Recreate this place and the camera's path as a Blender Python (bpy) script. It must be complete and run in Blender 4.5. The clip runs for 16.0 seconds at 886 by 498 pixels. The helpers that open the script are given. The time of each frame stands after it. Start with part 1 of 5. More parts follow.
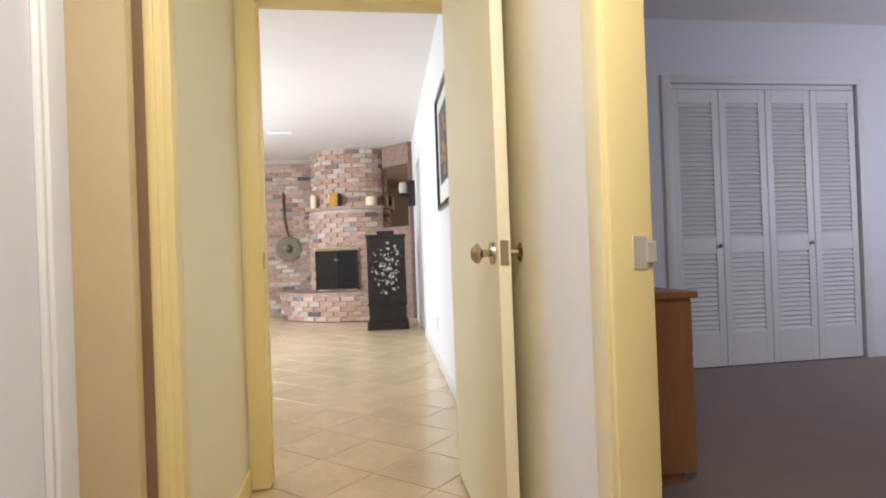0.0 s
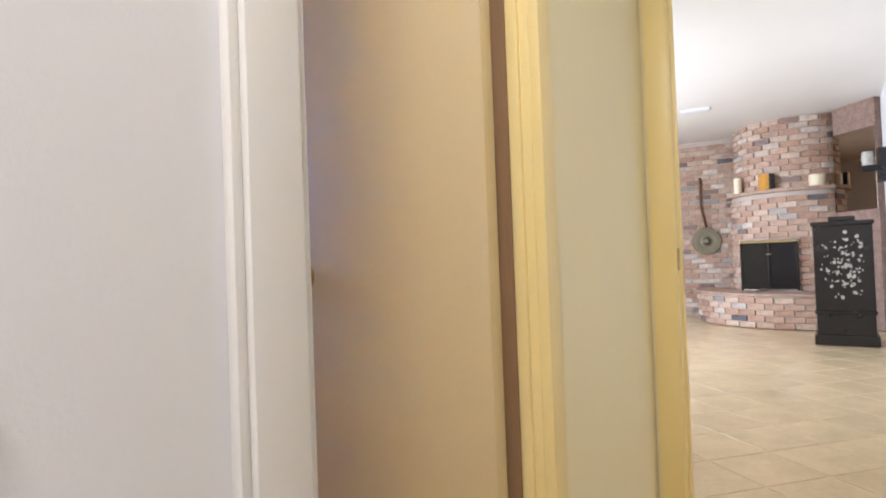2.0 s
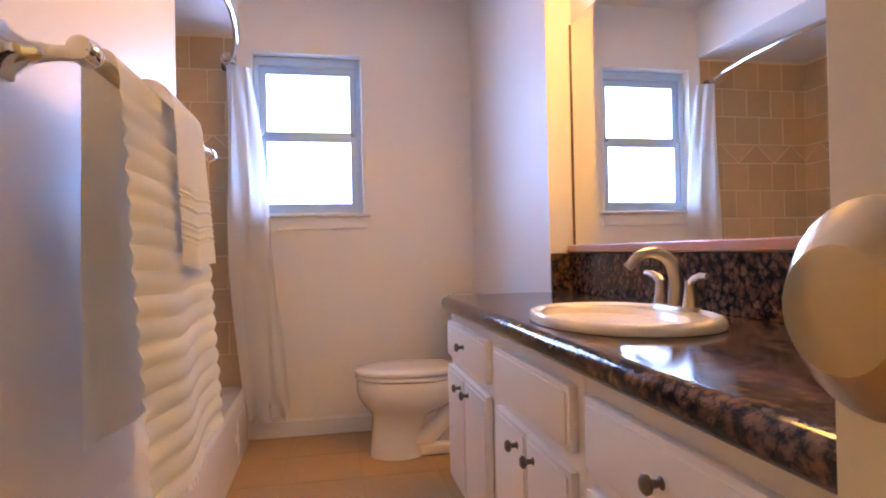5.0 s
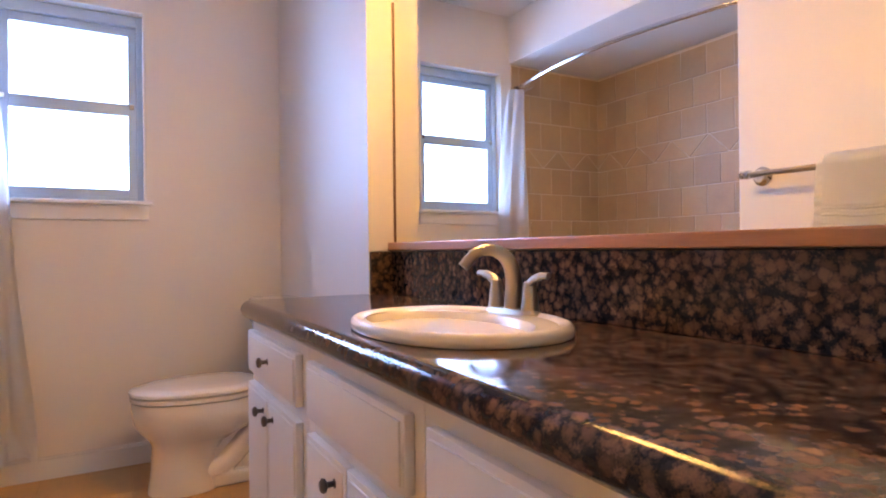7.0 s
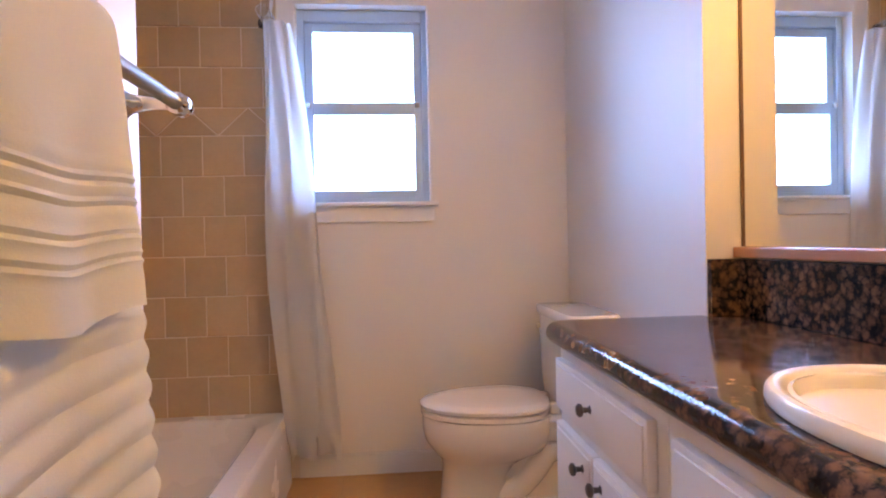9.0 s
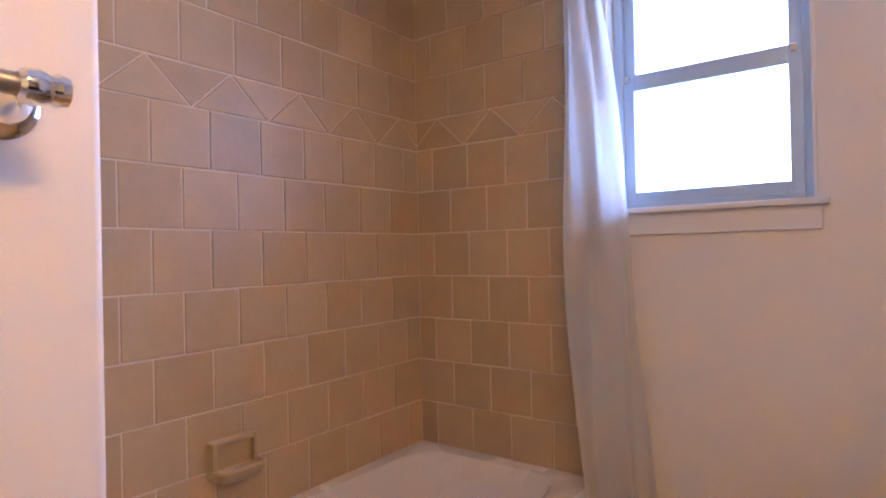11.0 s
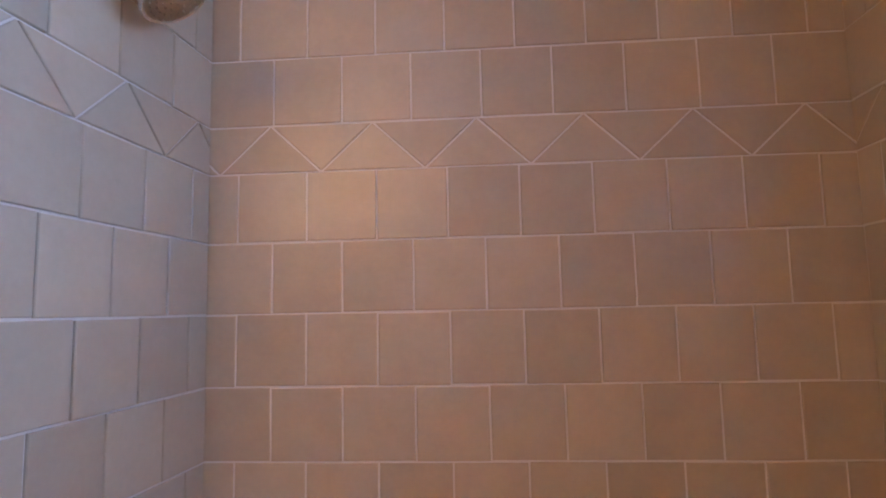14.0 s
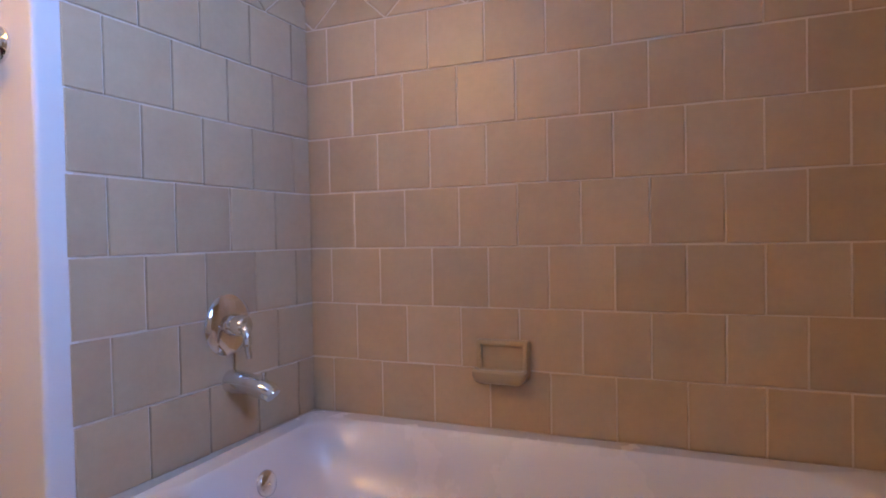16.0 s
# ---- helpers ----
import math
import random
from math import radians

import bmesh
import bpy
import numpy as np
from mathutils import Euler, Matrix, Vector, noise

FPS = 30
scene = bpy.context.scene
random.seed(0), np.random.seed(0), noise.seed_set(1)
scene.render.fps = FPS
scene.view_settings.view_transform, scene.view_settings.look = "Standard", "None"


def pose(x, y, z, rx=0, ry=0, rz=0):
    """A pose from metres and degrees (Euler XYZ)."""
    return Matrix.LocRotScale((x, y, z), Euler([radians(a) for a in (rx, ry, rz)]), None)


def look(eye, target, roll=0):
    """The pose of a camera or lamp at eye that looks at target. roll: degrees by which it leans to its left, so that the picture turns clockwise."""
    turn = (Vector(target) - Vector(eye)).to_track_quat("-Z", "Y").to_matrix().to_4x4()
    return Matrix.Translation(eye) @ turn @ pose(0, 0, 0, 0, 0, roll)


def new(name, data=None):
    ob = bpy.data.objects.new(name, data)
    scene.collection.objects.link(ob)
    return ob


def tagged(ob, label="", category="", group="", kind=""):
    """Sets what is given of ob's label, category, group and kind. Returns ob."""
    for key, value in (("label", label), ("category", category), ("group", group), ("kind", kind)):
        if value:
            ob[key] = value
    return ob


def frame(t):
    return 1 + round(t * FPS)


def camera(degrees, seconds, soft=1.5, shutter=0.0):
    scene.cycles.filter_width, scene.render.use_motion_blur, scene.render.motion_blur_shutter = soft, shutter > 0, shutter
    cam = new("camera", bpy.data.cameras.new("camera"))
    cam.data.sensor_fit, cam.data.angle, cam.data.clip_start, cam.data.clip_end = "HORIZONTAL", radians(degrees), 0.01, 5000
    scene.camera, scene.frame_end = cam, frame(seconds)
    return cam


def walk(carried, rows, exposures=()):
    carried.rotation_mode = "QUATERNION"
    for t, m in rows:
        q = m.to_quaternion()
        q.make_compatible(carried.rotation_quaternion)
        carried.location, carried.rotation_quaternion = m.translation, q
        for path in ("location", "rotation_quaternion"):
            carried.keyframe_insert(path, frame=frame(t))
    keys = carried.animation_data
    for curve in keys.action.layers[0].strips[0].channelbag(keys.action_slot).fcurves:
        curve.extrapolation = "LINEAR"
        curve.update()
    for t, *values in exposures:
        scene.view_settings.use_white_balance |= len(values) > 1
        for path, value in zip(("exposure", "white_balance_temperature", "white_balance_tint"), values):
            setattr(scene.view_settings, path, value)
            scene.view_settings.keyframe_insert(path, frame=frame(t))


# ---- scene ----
cam = camera(74.5, 16.0, soft=2.0)
PATH = [
    (0, (4.171, -0.01, 0.948), (4.266, 1.987, 0.959), -2.1),
    (0.5, (4.146, 0.025, 0.939), (3.911, 2.011, 0.951), -2.1),
    (1, (4.107, 0.129, 0.936), (3.572, 2.056, 0.954), -2.1),
    (1.5, (4.08, 0.309, 0.948), (3.21, 2.11, 0.975), -2.2),
    (2, (4.027, 0.552, 0.966), (2.842, 2.163, 1.003), -2.1),
    (2.5, (4.04, 0.76, 0.964), (2.463, 1.989, 0.97), -2.1),
    (3, (3.904, 0.955, 0.951), (2.068, 1.752, 0.972), -1.9),
    (3.2, (3.84, 1.013, 0.954), (1.931, 1.614, 0.980), -1.8),
    (5.3, (3.087, 1.194, 0.956), (1.125, 1.58, 0.967), -1.2),
    (5.5, (3.033, 1.204, 0.947), (1.095, 1.697, 0.955), -1.1),
    (6, (2.976, 1.233, 0.932), (1.113, 1.961, 0.944), -0.7),
    (6.5, (2.971, 1.237, 0.936), (1.207, 2.179, 0.945), -0.5),
    (7, (2.959, 1.236, 0.947), (1.224, 2.23, 0.949), -0.6),
    (7.5, (2.93, 1.227, 0.957), (1.169, 2.175, 0.956), -0.7),
    (8, (2.879, 1.231, 0.989), (1.0, 1.914, 0.979), -1.1),
    (8.5, (2.749, 1.221, 1.007), (0.801, 1.671, 0.99), -1.2),
    (9, (2.543, 1.205, 0.999), (0.55, 1.379, 0.976), -1.2),
    (9.2, (2.462, 1.208, 0.996), (0.463, 1.27, 0.972), -1.3),
    (11.3, (1.784, 1.524, 1.082), (0.323, 0.159, 1.102), -1.2),
    (11.5, (1.731, 1.519, 1.117), (0.374, 0.05, 1.145), -1.3),
    (12, (1.606, 1.487, 1.177), (0.587, -0.232, 1.266), -2.4),
    (12.5, (1.442, 1.451, 1.304), (0.672, -0.393, 1.396), -1.4),
    (13, (1.184, 1.416, 1.343), (0.725, -0.524, 1.505), -0.9),
    (13.5, (1.011, 1.394, 1.249), (0.892, -0.596, 1.412), -1.2),
    (14, (0.852, 1.351, 1.13), (0.993, -0.633, 1.339), -1.2),
    (14.5, (0.694, 1.315, 1.036), (0.968, -0.658, 1.225), -0.9),
    (14.8, (0.641, 1.339, 1.014), (1.028, -0.62, 1.115), -1.2),
    (15, (0.562, 1.372, 0.94), (1.105, -0.548, 1.074), -1.5),
    (15.5, (0.49, 1.44, 0.869), (1.208, -0.426, 0.922), -1.2),
    (16, (0.441, 1.54, 0.817), (1.195, -0.312, 0.778), -1.1),
]
EXPOSURES = [(0, 0.05, 6000, 12), (1.5, 0.1, 5500, 12), (2.5, 0.1, 7100, 15), (3.2, 0.0, 9800, 18), (5.5, 0.0, 10400, 20), (9, 0.0, 9800, 18), (11.5, -0.3, 9300, 21), (13, -0.4, 8800, 20), (16, -0.4, 7800, 17)]
walk(cam, [(t, look(*p)) for t, *p in PATH], EXPOSURES)


# ---- light ----
world = bpy.data.worlds.new("sky")
scene.world = world
world.use_nodes = True
wn = world.node_tree
sky = wn.nodes.new("ShaderNodeTexSky")
sky.sky_type, sky.sun_disc = "NISHITA", False
sky.sun_elevation, sky.sun_rotation = radians(50), radians(120)
wn.links.new(sky.outputs[0], wn.nodes["Background"].inputs[0])
wn.nodes["Background"].inputs[1].default_value = 0.1

# the hall, bedroom and living room stand slightly turned against the bathroom
HALL = Matrix.Translation((3.665, 0.85, 0)) @ Matrix.Rotation(radians(6.3), 4, "Z")
BATH = Matrix.Identity(4)
XF = [BATH]


def area(name, m, w, h, watts, colour, spread=180):
    d = bpy.data.lights.new(name, "AREA")
    d.shape, d.size, d.size_y, d.energy, d.color = "RECTANGLE", w, h, watts, colour
    d.spread = radians(spread)
    o = new(name, d)
    o.matrix_world = m
    return o


def facing(eye, way):
    e = Vector(eye)
    return look(e, e + Vector(way))


# daylight through the bathroom window
area("window_daylight", facing((-0.13, 1.095, 1.6), (1, 0, -0.03)), 0.52, 0.80, 29, (0.135, 0.345, 1.0), 125)
# daylight of the living room and bedroom windows, out of view
area("living_daylight", HALL @ facing((-2.6, 5.2, 1.5), (1, 0.25, -0.1)), 3.0, 1.9, 170, (0.90, 0.95, 1.0))
area("bedroom_daylight", HALL @ facing((5.2, 1.2, 1.5), (-0.6, 0.9, -0.1)), 1.2, 1.2, 21, (0.84, 0.85, 1.0))
# ceiling lamp of the small hall, above and behind the camera
area("hall_lamp", HALL @ facing((0.45, -0.7, 2.3), (0, 0.35, -1)), 0.3, 0.3, 26, (1.0, 0.90, 0.76))

# ---- materials ----


def nodes_of(name):
    m = bpy.data.materials.new(name)
    m.use_nodes = True
    t = m.node_tree
    return m, t, t.nodes["Principled BSDF"]


def sock(t, kind, **given):
    n = t.nodes.new(kind)
    for k, v in given.items():
        n.inputs[k.replace("_", " ")].default_value = v
    return n


def paint(name, colour, rough=0.5, metal=0.0, var=0.06, scale=3.0, fine=60.0, bump=0.05, vary=0.0, coat=0.0, stretch=(1, 1, 1), dist=0.002):
    """Colour with broad stains, fine grain, uneven gloss and a fine relief."""
    m, t, b = nodes_of(name)
    L = t.links.new
    co = t.nodes.new("ShaderNodeTexCoord")
    mp = t.nodes.new("ShaderNodeMapping")
    mp.inputs["Scale"].default_value = stretch
    L(co.outputs["Object"], mp.inputs[0])
    n1 = sock(t, "ShaderNodeTexNoise", Scale=scale, Detail=5.0, Roughness=0.6)
    n2 = sock(t, "ShaderNodeTexNoise", Scale=fine, Detail=4.0, Roughness=0.65)
    L(mp.outputs[0], n1.inputs["Vector"])
    L(mp.outputs[0], n2.inputs["Vector"])
    add = t.nodes.new("ShaderNodeMath")
    add.operation = "MULTIPLY_ADD"
    L(n1.outputs["Fac"], add.inputs[0])
    add.inputs[1].default_value = 1.3
    ad2 = t.nodes.new("ShaderNodeMath")
    ad2.operation = "MULTIPLY_ADD"
    L(n2.outputs["Fac"], ad2.inputs[0])
    ad2.inputs[1].default_value = 0.7
    L(ad2.outputs[0], add.inputs[2])
    ad2.inputs[2].default_value = 0.0
    mr = t.nodes.new("ShaderNodeMapRange")
    mr.inputs["From Min"].default_value, mr.inputs["From Max"].default_value = 0.5, 1.5
    mr.inputs["To Min"].default_value, mr.inputs["To Max"].default_value = 1 - var, 1 + var
    L(add.outputs[0], mr.inputs[0])
    value = mr.outputs[0]
    if vary:
        oi = t.nodes.new("ShaderNodeObjectInfo")
        shift = t.nodes.new("ShaderNodeVectorMath")
        shift.operation = "SCALE"
        shift.inputs[0].default_value = (37.0, 19.0, 53.0)
        L(oi.outputs["Random"], shift.inputs["Scale"])
        L(shift.outputs[0], mp.inputs["Location"])
        mv = t.nodes.new("ShaderNodeMapRange")
        mv.inputs["To Min"].default_value, mv.inputs["To Max"].default_value = 1 - vary, 1 + vary
        L(oi.outputs["Random"], mv.inputs[0])
        mu = t.nodes.new("ShaderNodeMath")
        mu.operation = "MULTIPLY"
        L(value, mu.inputs[0])
        L(mv.outputs[0], mu.inputs[1])
        value = mu.outputs[0]
    mix = t.nodes.new("ShaderNodeVectorMath")
    mix.operation = "SCALE"
    mix.inputs[0].default_value = colour
    L(value, mix.inputs["Scale"])
    L(mix.outputs[0], b.inputs["Base Color"])
    rr = t.nodes.new("ShaderNodeMapRange")
    rr.inputs["To Min"].default_value, rr.inputs["To Max"].default_value = max(0.02, rough - 0.08), min(1, rough + 0.08)
    L(n1.outputs["Fac"], rr.inputs[0])
    L(rr.outputs[0], b.inputs["Roughness"])
    b.inputs["Metallic"].default_value = metal
    b.inputs["Coat Weight"].default_value = coat
    b.inputs["Coat Roughness"].default_value = 0.08
    if bump:
        bp = sock(t, "ShaderNodeBump", Strength=bump, Distance=dist)
        L(n2.outputs["Fac"], bp.inputs["Height"])
        L(bp.outputs[0], b.inputs["Normal"])
    return m


def ramp(t, fac, stops):
    r = t.nodes.new("ShaderNodeValToRGB")
    e = r.color_ramp.elements
    while len(e) < len(stops):
        e.new(0.5)
    for el, (p, c) in zip(e, stops):
        el.position, el.color = p, (*c, 1)
    t.links.new(fac, r.inputs[0])
    return r.outputs[0]


def granite():
    """Dark matrix with rounded brown feldspar blobs, two to four centimetres across."""
    m, t, b = nodes_of("granite")
    L = t.links.new
    co = t.nodes.new("ShaderNodeTexCoord")
    wob = sock(t, "ShaderNodeTexNoise", Scale=70.0, Detail=4.0, Roughness=0.7)
    L(co.outputs["Object"], wob.inputs["Vector"])
    off = t.nodes.new("ShaderNodeVectorMath")
    off.operation = "MULTIPLY_ADD"
    L(wob.outputs["Color"], off.inputs[0])
    off.inputs[1].default_value = (0.026, 0.026, 0.026)
    L(co.outputs["Object"], off.inputs[2])
    v = sock(t, "ShaderNodeTexVoronoi", Scale=58.0)
    L(off.outputs[0], v.inputs["Vector"])
    n = sock(t, "ShaderNodeTexNoise", Scale=230.0, Detail=6.0, Roughness=0.75)
    L(co.outputs["Object"], n.inputs["Vector"])
    broad = sock(t, "ShaderNodeTexNoise", Scale=24.0, Detail=3.0)
    L(co.outputs["Object"], broad.inputs["Vector"])
    s = t.nodes.new("ShaderNodeMath")
    s.operation = "MULTIPLY_ADD"
    L(n.outputs["Fac"], s.inputs[0])
    s.inputs[1].default_value = 0.95
    L(v.outputs["Distance"], s.inputs[2])
    s2 = t.nodes.new("ShaderNodeMath")
    s2.operation = "MULTIPLY_ADD"
    L(broad.outputs["Fac"], s2.inputs[0])
    s2.inputs[1].default_value = 0.5
    L(s.outputs[0], s2.inputs[2])
    # s2 lies between about 0.6 inside a blob and 1.3 in the matrix
    half = t.nodes.new("ShaderNodeMath")
    half.operation = "MULTIPLY"
    L(s2.outputs[0], half.inputs[0])
    half.inputs[1].default_value = 0.5
    c1 = ramp(t, half.outputs[0], [(0.46, (0.140, 0.076, 0.049)), (0.58, (0.098, 0.055, 0.038)), (0.66, (0.042, 0.028, 0.024)), (0.73, (0.016, 0.014, 0.015))])
    sep = t.nodes.new("ShaderNodeSeparateColor")
    L(v.outputs["Color"], sep.inputs[0])
    mv = t.nodes.new("ShaderNodeMapRange")
    mv.inputs["To Min"].default_value, mv.inputs["To Max"].default_value = 0.55, 1.25
    L(sep.outputs[0], mv.inputs[0])
    mix = t.nodes.new("ShaderNodeVectorMath")
    mix.operation = "SCALE"
    L(c1, mix.inputs[0])
    L(mv.outputs[0], mix.inputs["Scale"])
    L(mix.outputs[0], b.inputs["Base Color"])
    b.inputs["Roughness"].default_value = 0.11
    b.inputs["Specular IOR Level"].default_value = 0.19
    return m


def brick_material(name, island):
    m, t, b = nodes_of(name)
    L = t.links.new
    if island:
        rnd = t.nodes.new("ShaderNodeNewGeometry").outputs["Random Per Island"]
    else:
        rnd = t.nodes.new("ShaderNodeObjectInfo").outputs["Random"]
    col = ramp(t, rnd, [(0.0, (0.50, 0.35, 0.26)), (0.25, (0.42, 0.25, 0.18)), (0.45, (0.58, 0.44, 0.34)), (0.62, (0.40, 0.27, 0.20)), (0.74, (0.66, 0.57, 0.49)), (0.84, (0.10, 0.10, 0.12)), (0.90, (0.42, 0.26, 0.18))])
    co = t.nodes.new("ShaderNodeTexCoord")
    n = sock(t, "ShaderNodeTexNoise", Scale=14.0, Detail=6.0, Roughness=0.7)
    L(co.outputs["Object"], n.inputs["Vector"])
    mr = t.nodes.new("ShaderNodeMapRange")
    mr.inputs["From Min"].default_value, mr.inputs["From Max"].default_value = 0.3, 0.7
    mr.inputs["To Min"].default_value, mr.inputs["To Max"].default_value = 0.7, 1.3
    L(n.outputs["Fac"], mr.inputs[0])
    mix = t.nodes.new("ShaderNodeVectorMath")
    mix.operation = "SCALE"
    L(col, mix.inputs[0])
    L(mr.outputs[0], mix.inputs["Scale"])
    L(mix.outputs[0], b.inputs["Base Color"])
    b.inputs["Roughness"].default_value = 0.9
    bp = sock(t, "ShaderNodeBump", Strength=0.4, Distance=0.004)
    L(n.outputs["Fac"], bp.inputs["Height"])
    L(bp.outputs[0], b.inputs["Normal"])
    return m


def glow(name, colour, strength):
    m, t, b = nodes_of(name)
    b.inputs["Base Color"].default_value = (0.8, 0.8, 0.8, 1)
    b.inputs["Emission Color"].default_value = (*colour, 1)
    b.inputs["Emission Strength"].default_value = strength
    return m


def towel_cloth():
    m = paint("terry_cloth", (0.93, 0.91, 0.85), 0.95, var=0.04, scale=9, fine=420, bump=0.2, dist=0.003)
    m.node_tree.nodes["Principled BSDF"].inputs["Sheen Weight"].default_value = 0.35
    return m


WALL = paint("bath_wall_paint", (0.80, 0.745, 0.68), 0.46, var=0.025, scale=1.6, fine=240, bump=0.12)
HALLWALL = paint("hall_wall_paint", (0.80, 0.80, 0.82), 0.6, var=0.02, scale=1.5, fine=220, bump=0.12)
CEIL = paint("ceiling_paint", (0.80, 0.77, 0.73), 0.9, var=0.03, scale=2, fine=120, bump=0.35)
CREAM = paint("cream_trim_paint", (0.85, 0.69, 0.31), 0.38, var=0.03, scale=2, fine=90, bump=0.06)
CREAMWALL = paint("cream_wall_paint", (0.85, 0.77, 0.53), 0.55, var=0.03, scale=2, fine=200, bump=0.1)
TAN = paint("tan_door_paint", (0.66, 0.53, 0.295), 0.6, var=0.04, scale=2.2, fine=120, bump=0.06)
WHITE = paint("white_enamel_paint", (0.80, 0.78, 0.75), 0.38, var=0.03, scale=4, fine=120, bump=0.05)
CABINET = paint("cabinet_paint", (0.82, 0.77, 0.70), 0.34, var=0.03, scale=4, fine=110, bump=0.06)
PORCELAIN = paint("porcelain", (0.82, 0.76, 0.68), 0.08, var=0.015, scale=3, fine=20, bump=0.0, coat=0.6)
BISCUIT = paint("biscuit_porcelain", (0.84, 0.77, 0.65), 0.2, var=0.015, scale=3, fine=20, bump=0.0, coat=0.2)
TUBWHITE = paint("tub_enamel", (0.80, 0.73, 0.66), 0.26, var=0.02, scale=3, fine=30, bump=0.0, coat=0.15)
TILE = paint("wall_tile", (0.53, 0.37, 0.22), 0.36, var=0.10, scale=9, fine=60, bump=0.12, vary=0.085, dist=0.001)
SOAPGLAZE = paint("soap_dish_glaze", (0.50, 0.35, 0.19), 0.35, var=0.08, scale=11, fine=70, bump=0.06)
GROUT = paint("grout", (0.74, 0.62, 0.47), 0.9, var=0.06, scale=9, fine=180, bump=0.3)
FLOORTILE = paint("bath_floor_tile", (0.50, 0.285, 0.12), 0.5, var=0.14, scale=5, fine=45, bump=0.08, vary=0.05)
HALLGROUT = paint("hall_floor_grout", (0.56, 0.43, 0.27), 0.9, var=0.06, scale=9, fine=180, bump=0.3)
FLOORGROUT = paint("floor_grout", (0.50, 0.31, 0.15), 0.9, var=0.06, scale=9, fine=180, bump=0.3)
HALLTILE = paint("hall_floor_tile", (0.62, 0.48, 0.29), 0.17, var=0.16, scale=4.5, fine=40, bump=0.05, vary=0.05)
CARPET = paint("bedroom_carpet", (0.30, 0.24, 0.20), 0.95, var=0.1, scale=4, fine=300, bump=0.6)
CHROME = paint("chrome", (0.80, 0.79, 0.78), 0.07, 1.0, var=0.02, scale=8, fine=60, bump=0.0)
NICKEL = paint("brushed_nickel", (0.44, 0.37, 0.29), 0.36, 1.0, var=0.04, scale=20, fine=300, bump=0.04)
BRONZE = paint("dark_bronze", (0.09, 0.07, 0.06), 0.35, 0.9, var=0.15, scale=20, fine=100, bump=0.05)
PEWTER = paint("pewter_knob", (0.17, 0.14, 0.12), 0.35, 0.9, var=0.1, scale=30, fine=200, bump=0.05)
BRASS = paint("aged_brass", (0.50, 0.41, 0.27), 0.22, 1.0, var=0.08, scale=25, fine=120, bump=0.03)
PALEBRASS = paint("worn_pale_brass", (0.60, 0.55, 0.44), 0.45, 0.3, var=0.1, scale=25, fine=120, bump=0.03)
WOODTRIM = paint("red_oak_trim", (0.40, 0.165, 0.065), 0.32, var=0.25, scale=9, fine=90, bump=0.08, stretch=(0.6, 8, 8))
OAK = paint("orange_oak", (0.47, 0.22, 0.085), 0.4, var=0.22, scale=5, fine=60, bump=0.08, stretch=(6, 6, 0.5))
DARKWOOD = paint("dark_stained_wood", (0.13, 0.06, 0.03), 0.4, var=0.2, scale=5, fine=60, bump=0.08, stretch=(6, 6, 0.5))
# brown that paints the shade inside the bathroom door's hinge gap
GAPSHADE = paint("brown_gap_shade", (0.27, 0.16, 0.08), 0.6, var=0.2, scale=5, fine=60, bump=0.08, stretch=(6, 6, 0.5))
LACQUER = paint("black_lacquer", (0.014, 0.012, 0.012), 0.25, var=0.25, scale=8, fine=60, bump=0.04)
INLAY = paint("pearl_inlay", (0.42, 0.40, 0.35), 0.3, var=0.35, scale=30, fine=90, bump=0.05)
BLACKGLASS = paint("black_glass", (0.012, 0.012, 0.014), 0.06, var=0.1, scale=4, fine=30, bump=0.0)
ALU = paint("window_aluminium", (0.46, 0.62, 0.74), 0.35, 0.4, var=0.05, scale=10, fine=120, bump=0.03)
CURTAINCLOTH = paint("curtain_cloth", (0.88, 0.86, 0.82), 0.7, var=0.03, scale=5, fine=350, bump=0.15)
CURTAINCLOTH.node_tree.nodes["Principled BSDF"].inputs["Sheen Weight"].default_value = 0.2
def let_through(m, share):
    """Thin cloth: part of the light passes."""
    t = m.node_tree
    b, out = t.nodes["Principled BSDF"], t.nodes["Material Output"]
    tr = t.nodes.new("ShaderNodeBsdfTranslucent")
    tr.inputs[0].default_value = (0.85, 0.83, 0.82, 1)
    mx = t.nodes.new("ShaderNodeMixShader")
    mx.inputs[0].default_value = share
    t.links.new(b.outputs[0], mx.inputs[1])
    t.links.new(tr.outputs[0], mx.inputs[2])
    t.links.new(mx.outputs[0], out.inputs[0])


let_through(CURTAINCLOTH, 0.4)
TERRY = towel_cloth()
GRANITE = granite()
BRICK = brick_material("antique_brick", False)
BRICKS = brick_material("antique_brick_far", True)
MORTAR = paint("pale_mortar", (0.55, 0.47, 0.41), 0.95, var=0.1, scale=8, fine=100, bump=0.5)
GONGMETAL = paint("old_bronze_disc", (0.15, 0.13, 0.085), 0.45, 0.7, var=0.3, scale=25, fine=150, bump=0.3)
WAX = paint("candle_wax", (0.80, 0.70, 0.50), 0.5, var=0.04, scale=10, fine=60, bump=0.03)
PAPER = paint("white_mat_board", (0.80, 0.80, 0.78), 0.7, var=0.02, scale=4, fine=200, bump=0.02)
ARTDARK = paint("dark_print", (0.05, 0.05, 0.06), 0.5, var=0.4, scale=6, fine=50, bump=0.0)
ARTGOLD = paint("gold_print", (0.55, 0.27, 0.04), 0.5, var=0.6, scale=14, fine=60, bump=0.0)
# near-black that paints the unlit depth behind the grille
DUCTSHADE = paint("duct_shade_black", (0.03, 0.03, 0.03), 0.9, var=0.2, scale=8, fine=60, bump=0.0)
